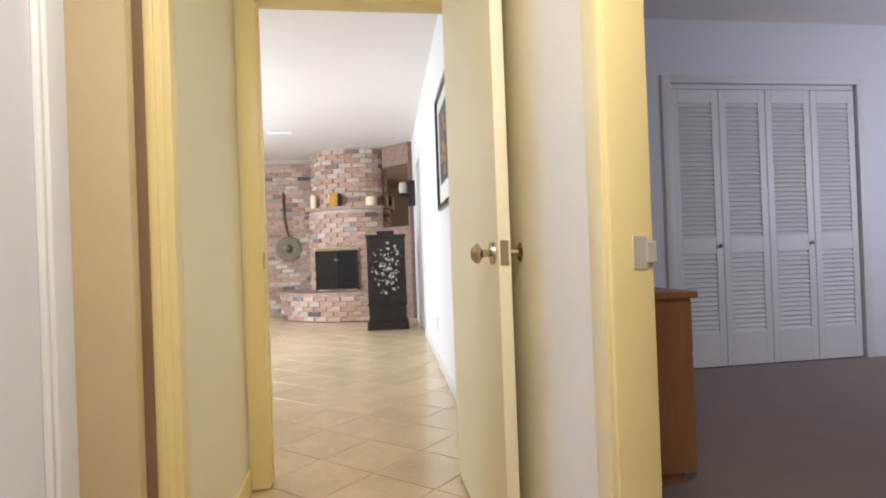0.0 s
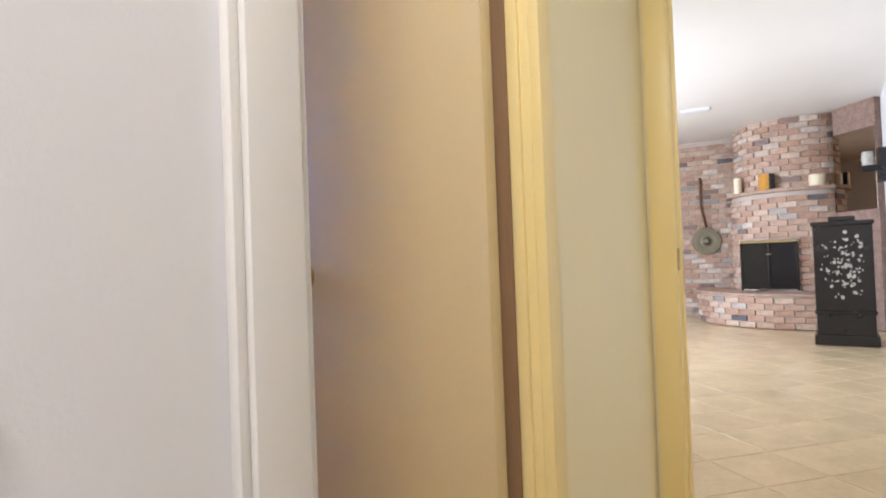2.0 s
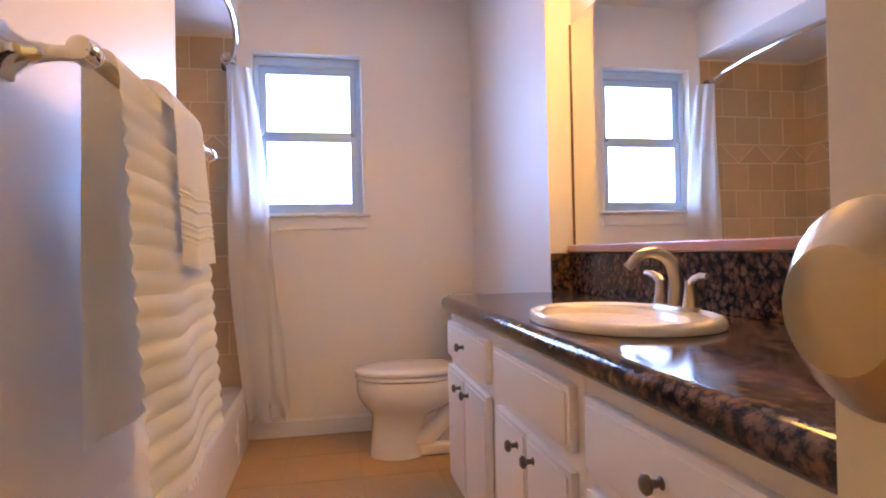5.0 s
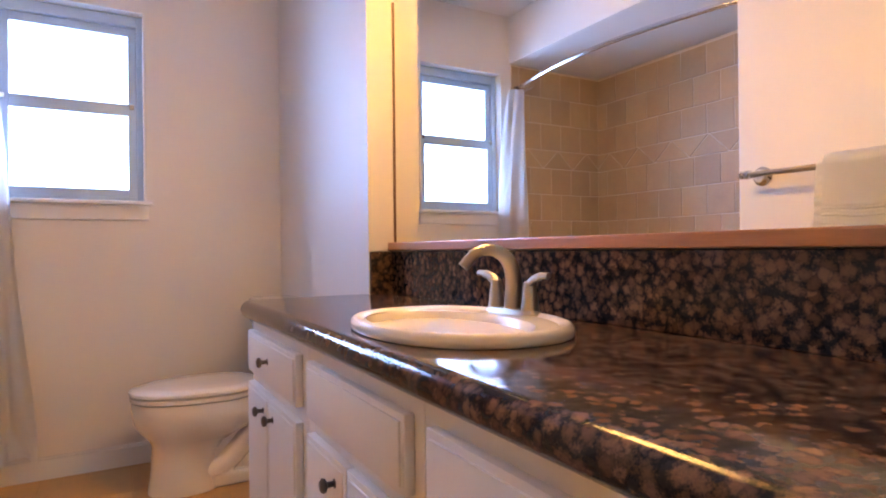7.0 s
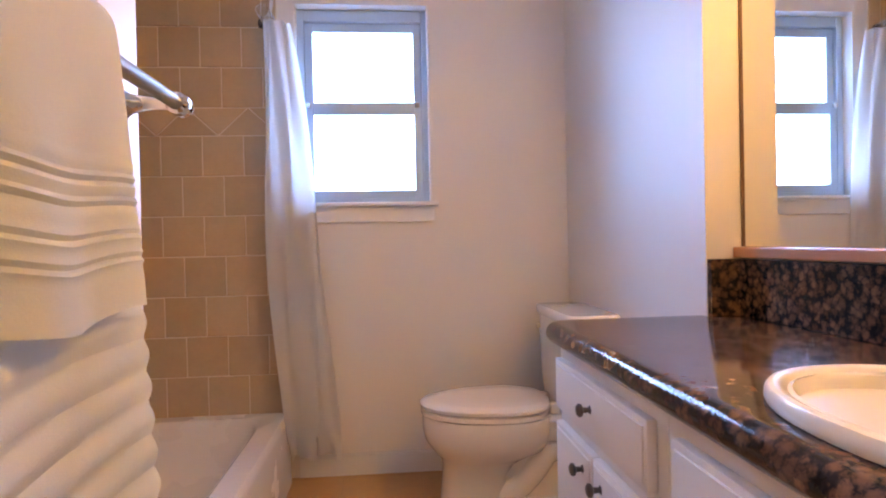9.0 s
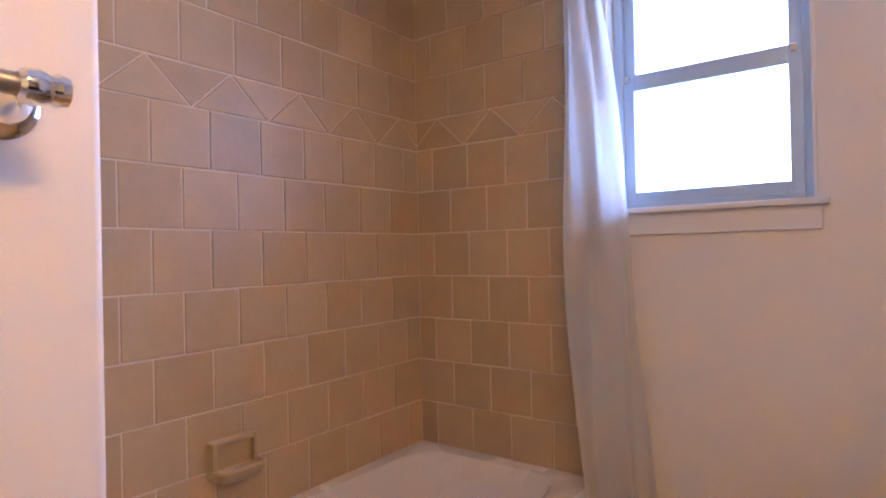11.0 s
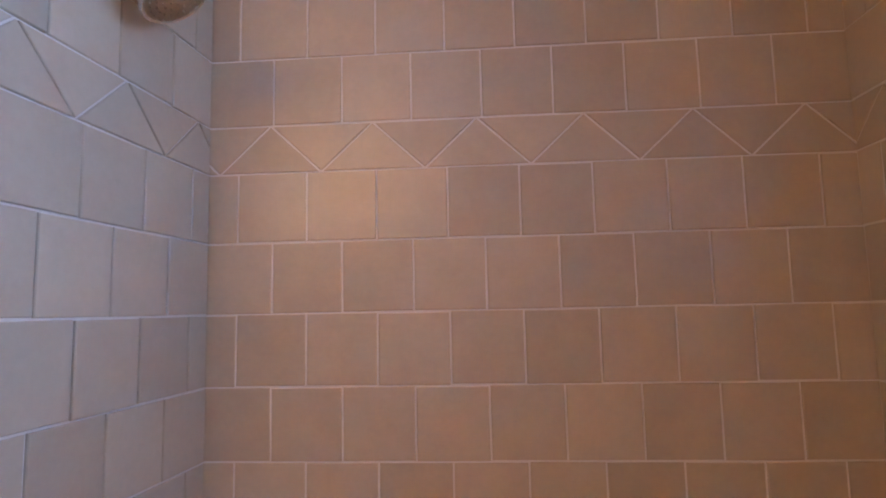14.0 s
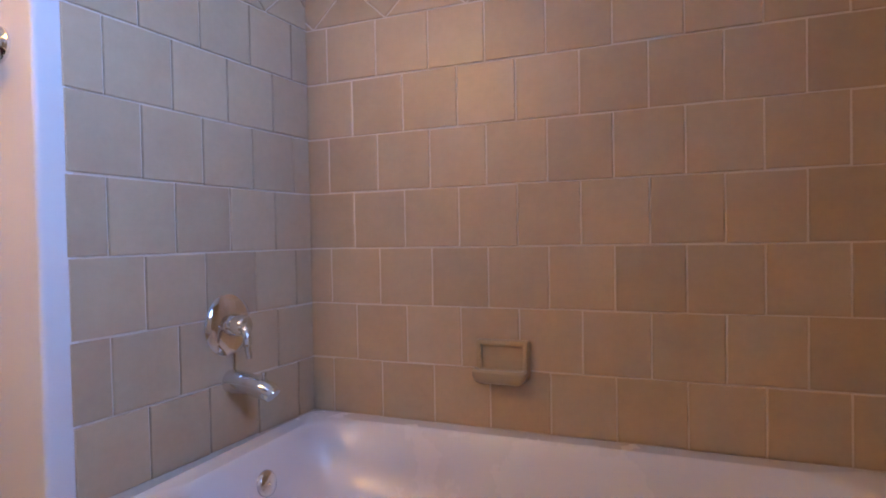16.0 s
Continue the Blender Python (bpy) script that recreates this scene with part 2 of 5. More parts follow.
LOUVRE = paint("louvre_enamel", (0.74, 0.75, 0.79), 0.42, var=0.03, scale=6, fine=100, bump=0.04)
SHADEGLASS = glow("lit_opal_glass", (1.0, 0.65, 0.28), 86.0)
DAY = glow("bright_daylight", (0.62, 0.80, 1.0), 2.6)
MIRROR, _t, _b = nodes_of("mirror_glass")
_b.inputs["Base Color"].default_value, _b.inputs["Metallic"].default_value, _b.inputs["Roughness"].default_value = (0.90, 0.90, 0.87, 1), 1.0, 0.003
SMOKED, _t, _b = nodes_of("smoked_mirror_glass")
_b.inputs["Base Color"].default_value, _b.inputs["Metallic"].default_value, _b.inputs["Roughness"].default_value = (0.28, 0.21, 0.16, 1), 1.0, 0.03
PANE, _t, _b = nodes_of("frosted_glass")
_b.inputs["Base Color"].default_value, _b.inputs["Roughness"].default_value = (0.95, 0.98, 1, 1), 0.25
_b.inputs["Transmission Weight"].default_value, _b.inputs["IOR"].default_value = 1.0, 1.2

# ---- building helpers ----


def link_bm(name, bm, material, smooth=False):
    me = bpy.data.meshes.new(name)
    bm.transform(XF[0])
    bm.to_mesh(me)
    bm.free()
    me.materials.append(material)
    if smooth:
        for p in me.polygons:
            p.use_smooth = True
        me.set_sharp_from_angle(angle=radians(38))
    return new(name, me)


def part(name, bm, material, parent, label="", smooth=False):
    ob = link_bm(name, bm, material, smooth)
    ob.parent = parent
    ob.matrix_parent_inverse = parent.matrix_basis.inverted()
    if label:
        tagged(ob, label)
    return ob


def thing(name, at, label, category, group=""):
    ob = new(name)
    ob.empty_display_size = 0.1
    ob.matrix_basis = XF[0] @ Matrix.Translation(at)
    return tagged(ob, label, category, group, "thing")


def structure(name, bm, material, label, category, smooth=False):
    return tagged(link_bm(name, bm, material, smooth), label, category, "", "structure")


def bx(x0, x1, y0, y1, z0, z1, bevel=0.0, seg=2, bm=None):
    b = bmesh.new()
    bmesh.ops.create_cube(b, size=1)
    bmesh.ops.transform(b, matrix=Matrix.Translation(((x0 + x1) / 2, (y0 + y1) / 2, (z0 + z1) / 2)) @ Matrix.Diagonal((x1 - x0, y1 - y0, z1 - z0, 1)), verts=b.verts)
    if bevel:
        bmesh.ops.bevel(b, geom=b.edges[:], offset=bevel, segments=seg, profile=0.6, affect="EDGES")
    return join(bm, b)


def join(bm, b):
    if bm is None:
        return b
    me = bpy.data.meshes.new("tmp")
    b.to_mesh(me)
    b.free()
    bm.from_mesh(me)
    bpy.data.meshes.remove(me)
    return bm


def turned(profile, m=None, seg=28, bm=None, squash=(1, 1)):
    """A lathe shape round z from (radius, height) pairs."""
    b = bmesh.new()
    rings = []
    for r, z in profile:
        if r < 1e-5:
            rings.append([b.verts.new((0, 0, z))])
        else:
            rings.append([b.verts.new((r * squash[0] * math.cos(a), r * squash[1] * math.sin(a), z)) for a in [2 * math.pi * k / seg for k in range(seg)]])
    for p, q in zip(rings, rings[1:]):
        for k in range(seg):
            j = (k + 1) % seg
            if len(p) == 1 and len(q) == 1:
                continue
            if len(p) == 1:
                b.faces.new((p[0], q[k], q[j]))
            elif len(q) == 1:
                b.faces.new((p[k], p[j], q[0]))
            else:
                b.faces.new((p[k], p[j], q[j], q[k]))
    bmesh.ops.recalc_face_normals(b, faces=b.faces[:])
    if m is not None:
        b.transform(m)
    return join(bm, b)


def tube(points, radius, seg=12, bm=None, flat=1.0):
    """A pipe along points; radius a number or one per point."""
    b = bmesh.new()
    pts = [Vector(p) for p in points]
    rs = radius if isinstance(radius, (list, tuple)) else [radius] * len(pts)
    rings, side = [], None
    for k, p in enumerate(pts):
        d = (pts[min(k + 1, len(pts) - 1)] - pts[max(k - 1, 0)]).normalized()
        if side is None:
            side = d.orthogonal().normalized()
        side = (side - d * side.dot(d)).normalized()
        up = d.cross(side)
        rings.append([b.verts.new(p + side * math.cos(a) * rs[k] + up * math.sin(a) * rs[k] * flat) for a in [2 * math.pi * j / seg for j in range(seg)]])
    for p, q in zip(rings, rings[1:]):
        for k in range(seg):
            b.faces.new((p[k], p[(k + 1) % seg], q[(k + 1) % seg], q[k]))
    b.faces.new(rings[0][::-1])
    b.faces.new(rings[-1])
    bmesh.ops.recalc_face_normals(b, faces=b.faces[:])
    return join(bm, b)


def loft(rings, close=True, bm=None):
    """Skin over rings of equal count, capped at both ends."""
    b = bmesh.new()
    vs = [[b.verts.new(p) for p in r] for r in rings]
    n = len(vs[0])
    for p, q in zip(vs, vs[1:]):
        for k in range(n):
            b.faces.new((p[k], p[(k + 1) % n], q[(k + 1) % n], q[k]))
    if close:
        b.faces.new(vs[0][::-1])
        b.faces.new(vs[-1])
    bmesh.ops.recalc_face_normals(b, faces=b.faces[:])
    return join(bm, b)


def oval(cx, cy, z, rx, ry, n=40, power=2.0):
    out = []
    for k in range(n):
        a = 2 * math.pi * k / n
        c, s = math.cos(a), math.sin(a)
        out.append((cx + rx * math.copysign(abs(c) ** (2 / power), c), cy + ry * math.copysign(abs(s) ** (2 / power), s), z))
    return out


def bend(points, n=8):
    """A smooth curve through points."""
    P = [Vector(p) for p in points]
    P = [2 * P[0] - P[1]] + P + [2 * P[-1] - P[-2]]
    out = []
    for k in range(1, len(P) - 2):
        for j in range(n):
            t = j / n
            a, b, c, d = P[k - 1], P[k], P[k + 1], P[k + 2]
            out.append(0.5 * (2 * b + (c - a) * t + (2 * a - 5 * b + 4 * c - d) * t * t + (3 * b - a - 3 * c + d) * t ** 3))
    out.append(P[-2])
    return out


def prism(poly, z0, z1, bm=None):
    return loft([[(x, y, z0) for x, y in poly], [(x, y, z1) for x, y in poly]], True, bm)


ALONG_Y = Matrix.Rotation(radians(90), 4, "X")
ALONG_X = Matrix.Rotation(radians(90), 4, "Y")


def place(x, y, z, turn=None):
    return Matrix.Translation((x, y, z)) @ (turn if turn is not None else Matrix.Identity(4))

# ---- bathroom: the setting ----
ZC = 2.40
structure("floor", bx(-0.15, 3.5, -0.15, 2.25, -0.06, -0.0025), FLOORGROUT, "sandy floor grout under beige bathroom tiles", "floor")
FLOOR = bpy.data.objects["floor"]
structure("ceiling", bx(-0.16, 3.56, -0.16, 2.2, ZC, ZC + 0.1), CEIL, "white textured bathroom ceiling", "ceiling")
# window wall with its opening
wy0, wy1, wz0, wz1 = 0.81, 1.382, 1.178, 2.03
bm = bx(-0.16, 0, -0.16, wy0, -0.06, ZC)
bx(-0.16, 0, wy1, 2.3, -0.06, ZC, bm=bm)
bx(-0.16, 0, wy0, wy1, -0.06, wz0, bm=bm)
bx(-0.16, 0, wy0, wy1, wz1, ZC, bm=bm)
structure("wall_window", bm, WALL, "pale cream painted wall around the bathroom window", "wall")
structure("wall_tub_back", bx(-0.16, 1.70, -0.16, -0.0038, -0.06, ZC), GROUT, "grouted wall behind the bathtub tiles", "wall")
WTUB = bpy.data.objects["wall_tub_back"]
structure("wall_shower_end", prism([(1.5175, -0.012), (1.60, -0.012), (1.60, 0.752), (1.5672, 0.752)], -0.06, 2.105), GROUT, "grouted wall behind the shower tiles", "wall")
WEND = bpy.data.objects["wall_shower_end"]
structure("wall_towel", bx(1.566, 3.60, 0.64, 0.806, -0.06, ZC, 0.010, 3), WALL, "pale cream wall that carries the towel bar", "wall", True)
structure("wall_shower_back", bx(1.60, 1.70, -0.012, 0.64, -0.06, ZC), WALL, "plain wall behind the shower", "wall")
structure("wall_window_tiled", bx(-0.001, 0.0062, -0.003, 0.735, 0.2, 2.104), GROUT, "grouted strip of the window wall behind tiles", "wall")
WWIN = bpy.data.objects["wall_window_tiled"]
# toilet wall, return and mirror wall
bm = bx(-0.02, 1.146, 1.988, 2.2, -0.06, ZC)
structure("wall_toilet", bm, WALL, "pale cream painted wall behind the toilet", "wall")
structure("wall_mirror", bx(1.146, 3.42, 2.090, 2.2, -0.06, ZC), WALL, "pale cream wall behind the vanity mirror", "wall")
structure("soffit_vanity", bx(1.15, 3.34, 1.70, 2.087, 2.02, ZC, 0.004), CEIL, "white boxed soffit above the vanity", "soffit")
structure("soffit_tub", bx(0.002, 1.60, 0.004, 0.752, 2.105, ZC, 0.004), CEIL, "white boxed soffit above the bathtub", "soffit")
# baseboard
bm = bx(0.0, 0.012, 0.79, 1.986, 0, 0.085, 0.003)
bx(0.0, 0.008, 0.79, 1.986, 0.085, 0.095, 0.003, bm=bm)
structure("baseboard", bm, WHITE, "white painted baseboard with a stepped top", "baseboard")

# window
def bath_window():
    w = tagged(link_bm("window_1", bx(-0.105, -0.06, wy0, wy0 + 0.03, wz0, wz1, 0.003), ALU), "aluminium sash window with two bright frosted panes", "window", "", "structure")
    for nm, b in (("jamb", bx(-0.105, -0.06, wy1 - 0.03, wy1, wz0, wz1, 0.003)), ("head", bx(-0.105, -0.06, wy0 + 0.03, wy1 - 0.03, wz1 - 0.05, wz1, 0.004)), ("bottom_track", bx(-0.105, -0.05, wy0 + 0.03, wy1 - 0.03, wz0, wz0 + 0.022, 0.003))):
        part(nm, b, ALU, w)
    y0, y1 = wy0 + 0.03, wy1 - 0.03
    for nm, xa, za, zb in (("upper_sash", -0.1, 1.585, wz1 - 0.05), ("lower_sash", -0.082, wz0 + 0.022, 1.625)):
        low, high = (0.045, 0.04) if nm == "upper_sash" else (0.036, 0.055)
        bm = bx(xa, xa + 0.018, y0, y0 + 0.034, za, zb, 0.003)
        bx(xa, xa + 0.018, y1 - 0.036, y1, za, zb, 0.003, bm=bm)
        bx(xa, xa + 0.018, y0 + 0.034, y1 - 0.036, za, za + low, 0.003, bm=bm)
        bx(xa, xa + 0.018, y0 + 0.034, y1 - 0.036, zb - high, zb, 0.003, bm=bm)
        s = part(nm, bm, ALU, w)
        g = part("pane", bx(xa + 0.006, xa + 0.010, y0 + 0.03, y1 - 0.03, za + 0.02, zb - 0.02), PANE, s)
        g.visible_shadow = False
    part("latch", bx(-0.064, -0.052, y0 + 0.004, y0 + 0.022, 1.60, 1.622, 0.002), CHROME, w, "small chrome sash latch")
    part("latch", bx(-0.064, -0.052, y1 - 0.03, y1 - 0.012, 1.60, 1.622, 0.002), CHROME, w, "small chrome sash latch")
    bm = bx(-0.06, 0.035, wy0 - 0.03, wy1 + 0.03, wz0 - 0.018, wz0, 0.005)
    part("sill", bm, WHITE, w, "white painted window sill")
    part("apron", bx(0.0, 0.012, wy0 - 0.01, wy1 + 0.012, wz0 - 0.085, wz0 - 0.018, 0.002), WHITE, w, "white painted board below the sill")
    part("reveal_trim", bx(-0.06, 0.004, wy1 - 0.006, wy1 + 0.004, wz0, wz1, 0.002), WHITE, w)
bath_window()
structure("backdrop", bx(-1.3, -1.28, -0.6, 2.8, 0.2, 3.2), DAY, "bright hazy daylight outside the bathroom window", "backdrop")

# ---- bathtub ----
def bathtub():
    t = thing("bathtub", (0.75, 0.38, 0), "white enamelled alcove bathtub with a flat apron", "bathtub")
    n = 48
    zr = 0.285
    def ring(x0, x1, y0, y1, z, power):
        return oval((x0 + x1) / 2, (y0 + y1) / 2, z, (x1 - x0) / 2, (y1 - y0) / 2, n, power)
    rings = [ring(0.003, 1.512, 0.003, 0.765, 0.0, 30), ring(0.003, 1.512, 0.003, 0.757, zr - 0.03, 30), ring(0.003, 1.512, 0.003, 0.752, zr - 0.012, 26), ring(0.004, 1.511, 0.004, 0.742, zr, 24),
             ring(0.07, 1.455, 0.055, 0.668, zr, 9), ring(0.082, 1.443, 0.066, 0.655, zr - 0.012, 8), ring(0.10, 1.425, 0.085, 0.635, zr - 0.10, 6), ring(0.20, 1.37, 0.12, 0.60, 0.09, 5), ring(0.32, 1.28, 0.18, 0.54, 0.05, 4)]
    part("shell", loft(rings), TUBWHITE, t, "", True)
    part("overflow_plate", turned([(0, 0.012), (0.026, 0.012), (0.034, 0.006), (0.036, 0)], place(1.428, 0.345, 0.195, Matrix.Rotation(radians(-80), 4, "Y"))), CHROME, t, "round chrome overflow plate", True)
    part("overflow_plate_screw", turned([(0, 0.016), (0.005, 0.015), (0.006, 0.010)], place(1.428, 0.345, 0.195, Matrix.Rotation(radians(-80), 4, "Y")), 10), CHROME, t, "", True)
bathtub()

# ---- shower fittings ----
def shower():
    XW = 1.537
    a = thing("wall_shower", (XW, 0.352, 1.81), "round chrome shower head on a bent arm", "shower head")
    part("wall_flange", turned([(0, 0.012), (0.018, 0.012), (0.033, 0.006), (0.036, 0)], place(XW, 0.352, 1.815, Matrix.Rotation(radians(-90), 4, "Y"))), CHROME, a, "", True)
    path = bend([(XW - 0.002, 0.352, 1.815), (XW - 0.035, 0.352, 1.815), (XW - 0.065, 0.352, 1.802), (XW - 0.09, 0.352, 1.775)])
    part("arm", tube(path, 0.0085), CHROME, a, "", True)
    hm = place(XW - 0.112, 0.345, 1.737, Matrix.Rotation(radians(34), 4, "Y") @ Matrix.Rotation(radians(-6), 4, "X"))
    part("ball_joint", turned([(0, 0.05), (0.011, 0.046), (0.013, 0.036), (0.011, 0.028), (0.016, 0.02)], hm, 18), CHROME, a, "", True)
    h = part("head", turned([(0.014, 0.028), (0.022, 0.018), (0.055, 0.006), (0.07, -0.002), (0.072, -0.008), (0.068, -0.013), (0.062, -0.011)], hm, 40), CHROME, a, "", True)
    face = part("spray_face", turned([(0.063, -0.0115), (0.05, -0.0135), (0, -0.0145)], hm, 40), NICKEL, h, "grey rubber spray face", True)
    nb = bmesh.new()
    for r, k in ((0.014, 6), (0.028, 12), (0.042, 18), (0.055, 24)):
        for j in range(k):
            an = 2 * math.pi * j / k
            turned([(0, -0.018), (0.0018, -0.0175), (0.0022, -0.0135)], hm @ Matrix.Translation((r * math.cos(an), r * math.sin(an), 0)), 6, nb)
    part("nozzles", nb, NICKEL, h, "rows of dark spray nozzles")
    v = thing("shower_valve", (XW, 0.345, 0.6), "round chrome shower valve with a lever handle", "valve")
    R = Matrix.Rotation(radians(-90), 4, "Y")
    part("escutcheon", turned([(0.03, 0.016), (0.06, 0.013), (0.078, 0.006), (0.082, 0)], place(XW, 0.345, 0.60, R), 40), CHROME, v, "", True)
    part("sleeve", turned([(0, 0.062), (0.022, 0.060), (0.027, 0.05), (0.029, 0.012)], place(XW, 0.345, 0.60, R), 30), CHROME, v, "", True)
    part("lever", tube(bend([(XW - 0.045, 0.345, 0.605), (XW - 0.07, 0.36, 0.585), (XW - 0.078, 0.365, 0.55), (XW - 0.085, 0.368, 0.52)]), [0.013] * 8 + [0.011] * 8 + [0.008] * 9, 12), CHROME, v, "", True)
    s = thing("tub_spout", (XW, 0.345, 0.43), "short chrome bathtub spout below the valve", "spout")
    part("body", tube([(XW - 0.001, 0.345, 0.452), (XW - 0.012, 0.345, 0.452), (XW - 0.05, 0.345, 0.450), (XW - 0.10, 0.345, 0.442), (XW - 0.128, 0.345, 0.433), (XW - 0.138, 0.345, 0.424)], [0.03, 0.031, 0.029, 0.027, 0.025, 0.02], 24), CHROME, s, "", True)
    part("diverter_knob", turned([(0, 0.022), (0.006, 0.021), (0.007, 0.014), (0.004, 0.012), (0.004, 0)], place(XW - 0.11, 0.345, 0.462), 14), CHROME, s, "", True)
shower()

def soap_dish():
    s = thing("soap_dish", (0.89, 0.0, 0.4), "tan ceramic soap dish set in the tiles", "soap dish")
    part("back_plate", bx(0.818, 0.964, -0.004, 0.016, 0.428, 0.535, 0.006, 3), SOAPGLAZE, s, "", True)
    rim = bx(0.818, 0.832, 0.014, 0.034, 0.440, 0.535, 0.005, 3)
    bx(0.950, 0.964, 0.014, 0.034, 0.440, 0.535, 0.005, 3, bm=rim)
    bx(0.830, 0.952, 0.014, 0.032, 0.521, 0.535, 0.005, 3, bm=rim)
    part("rim", rim, SOAPGLAZE, s, "", True)
    part("tray", loft([oval(0.891, 0.040, z, w, d, 36, 6) for z, w, d in ((0.424, 0.056, 0.022), (0.430, 0.066, 0.032), (0.446, 0.073, 0.040), (0.458, 0.073, 0.041), (0.463, 0.069, 0.037), (0.455, 0.058, 0.026))]), SOAPGLAZE, s, "", True)
soap_dish()

# ---- shower rod and curtain ----
def rod():
    r = thing("shower_curtain_rod", (0.75, 0.7, 1.94), "curved chrome shower curtain rod with bronze flanges", "curtain rod")
    pts = []
    for k in range(25):
        f = k / 24
        pts.append((0.02 + 1.525 * f, 0.69 + 0.13 * math.sin(math.pi * f) ** 0.8, 1.945))
    part("rod", tube(pts, 0.0125, 14), CHROME, r, "", True)
    for x, d in ((0.0, 90), (1.558, -90)):
        part("flange", turned([(0, 0.03), (0.016, 0.03), (0.022, 0.012), (0.034, 0.008), (0.036, 0)], place(x, 0.69, 1.945, Matrix.Rotation(radians(d), 4, "Y")), 24), BRONZE, r, "dark bronze wall flange", True)
rod()

def curtain():
    c = thing("shower_curtain", (0.1, 0.8, 0.1), "white cloth shower curtain bunched beside the window", "curtain")
    n, rows = 150, 46
    b = bmesh.new()
    grid = []
    for j in range(rows):
        f = j / (rows - 1)
        z = 1.925 - f * 1.81
        row = []
        for k in range(n):
            s = k / (n - 1)
            y0, y1 = 0.695 + 0.07 * f ** 4, 0.805 + 0.175 * f ** 0.8
            amp = 0.010 - 0.004 * f
            x = 0.085 + 0.01 * f + amp * math.sin(2 * math.pi * (3.2 * s + 0.25 * math.sin(2.2 * f + 4 * s))) + 0.02 * math.sin(5 * s + 2 * f)
            y = y0 + (y1 - y0) * s + 0.008 * math.sin(9 * f + 12 * s)
            if f > 0.93:
                x += 0.018 * math.sin(23 * s) * (f - 0.93) / 0.07
                y += 0.012 * math.sin(17 * s + 1) * (f - 0.93) / 0.07
            row.append(b.verts.new((x, y, z + 0.012 * math.sin(11 * s) * f)))
        grid.append(row)
    for p, q in zip(grid, grid[1:]):
        for k in range(n - 1):
            b.faces.new((p[k], p[k + 1], q[k + 1], q[k]))
    bmesh.ops.solidify(b, geom=b.faces[:], thickness=0.0022)
    part("cloth", b, CURTAINCLOTH, c, "", True)
    for k in range(6):
        x = 0.05 + 0.022 * k
        ang = [2 * math.pi * j / 16 for j in range(17)]
        part("hook", tube([(x, 0.712 + 0.028 * math.sin(a), 1.938 + 0.024 * math.cos(a)) for a in ang], 0.0016, 6), CHROME, c, "thin chrome curtain ring", True)
curtain()

# ---- towels ----
def towel_bar():
    t = thing("towel_bar", (2.1, 0.806, 1.222), "chrome towel bar with round wall posts", "towel bar")
    yb, zb = 0.900, 1.208
    part("bar", tube([(1.66, yb, zb), (2.405, yb, zb)], 0.0105, 16), NICKEL, t, "satin steel bar", True)
    for x, d in ((1.665, -1), (2.40, 1)):
        p = part("post", turned([(0.036, 0), (0.036, 0.006), (0.026, 0.012), (0.014, 0.03), (0.0095, 0.06), (0.010, 0.092), (0.0, 0.095)], place(x, 0.806, zb, Matrix.Rotation(radians(-90), 4, "X")), 28), CHROME, t, "flared chrome wall post", True)
        part("finial", turned([(0.011, -0.012), (0.016, -0.008), (0.0175, 0.004), (0.013, 0.014), (0.016, 0.02), (0.014, 0.028), (0, 0.03)], place(x, yb, zb, Matrix.Rotation(radians(90 * d), 4, "Y")), 22), CHROME, p, "", True)
towel_bar()

def towel(name, label, x0, x1, front, back, thick, ribs, seed):
    t = thing(name, ((x0 + x1) / 2, 0.883, 1.225), label, "towel")
    rnd = random.Random(seed)
    yb, zb, r = 0.900, 1.208, 0.0125 + thick
    path = []
    for k in range(14):
        path.append((yb - r, zb - back * (1 - k / 14)))
    for k in range(9):
        a = math.pi * (1 - k / 8)
        path.append((yb + r * math.cos(a), zb + r * math.sin(a)))
    steps = max(60, int(front / 0.005))
    for k in range(1, steps + 1):
        f = k / steps
        path.append((yb + r + 0.06 * front * f, zb - front * f))
    nx = 26
    b = bmesh.new()
    grid = []
    ph = rnd.uniform(0, 6)
    for (y, z) in path:
        row = []
        drop = max(0.0, (zb - z))
        for k in range(nx):
            s = k / (nx - 1)
            out = 0.006 * math.sin(2 * math.pi * 1.4 * s + ph + 2 * drop) * min(1, drop * 4)
            if y > yb:
                if ribs == "waves":
                    out += 0.0055 * abs(math.sin(math.pi * (drop / 0.034) + 0.18 * math.sin(7 * s + ph))) * min(1, drop * 12)
                elif ribs == "bands":
                    for c in (front - 0.12, front - 0.055):
                        if abs(drop - c) < 0.022:
                            out += 0.0018 * math.sin(2 * math.pi * (drop - c) / 0.0075)
            x = x0 + (x1 - x0) * s + 0.006 * math.sin(9 * drop + ph) * (1 if s > 0.5 else -1) * 0.5 + 0.02 * drop * (s - 0.5)
            row.append(b.verts.new((x, y + out, z + 0.006 * math.sin(6 * s + ph) * (drop / (front + 0.01)))))
        grid.append(row)
    for p, q in zip(grid, grid[1:]):
        for k in range(nx - 1):
            b.faces.new((p[k], p[k + 1], q[k + 1], q[k]))
    bmesh.ops.solidify(b, geom=b.faces[:], thickness=-0.006)
    bmesh.ops.recalc_face_normals(b, faces=b.faces[:])
    part("cloth", b, TERRY, t, "", True)
    return t
towel("bath_towel", "cream bath towel with wavy ribs hung on the bar", 1.915, 2.36, 0.60, 0.50, 0.009, "waves", 3)
towel("hand_towel", "cream hand towel with woven bands over the bath towel", 1.945, 2.16, 0.27, 0.24, 0.028, "bands", 8)

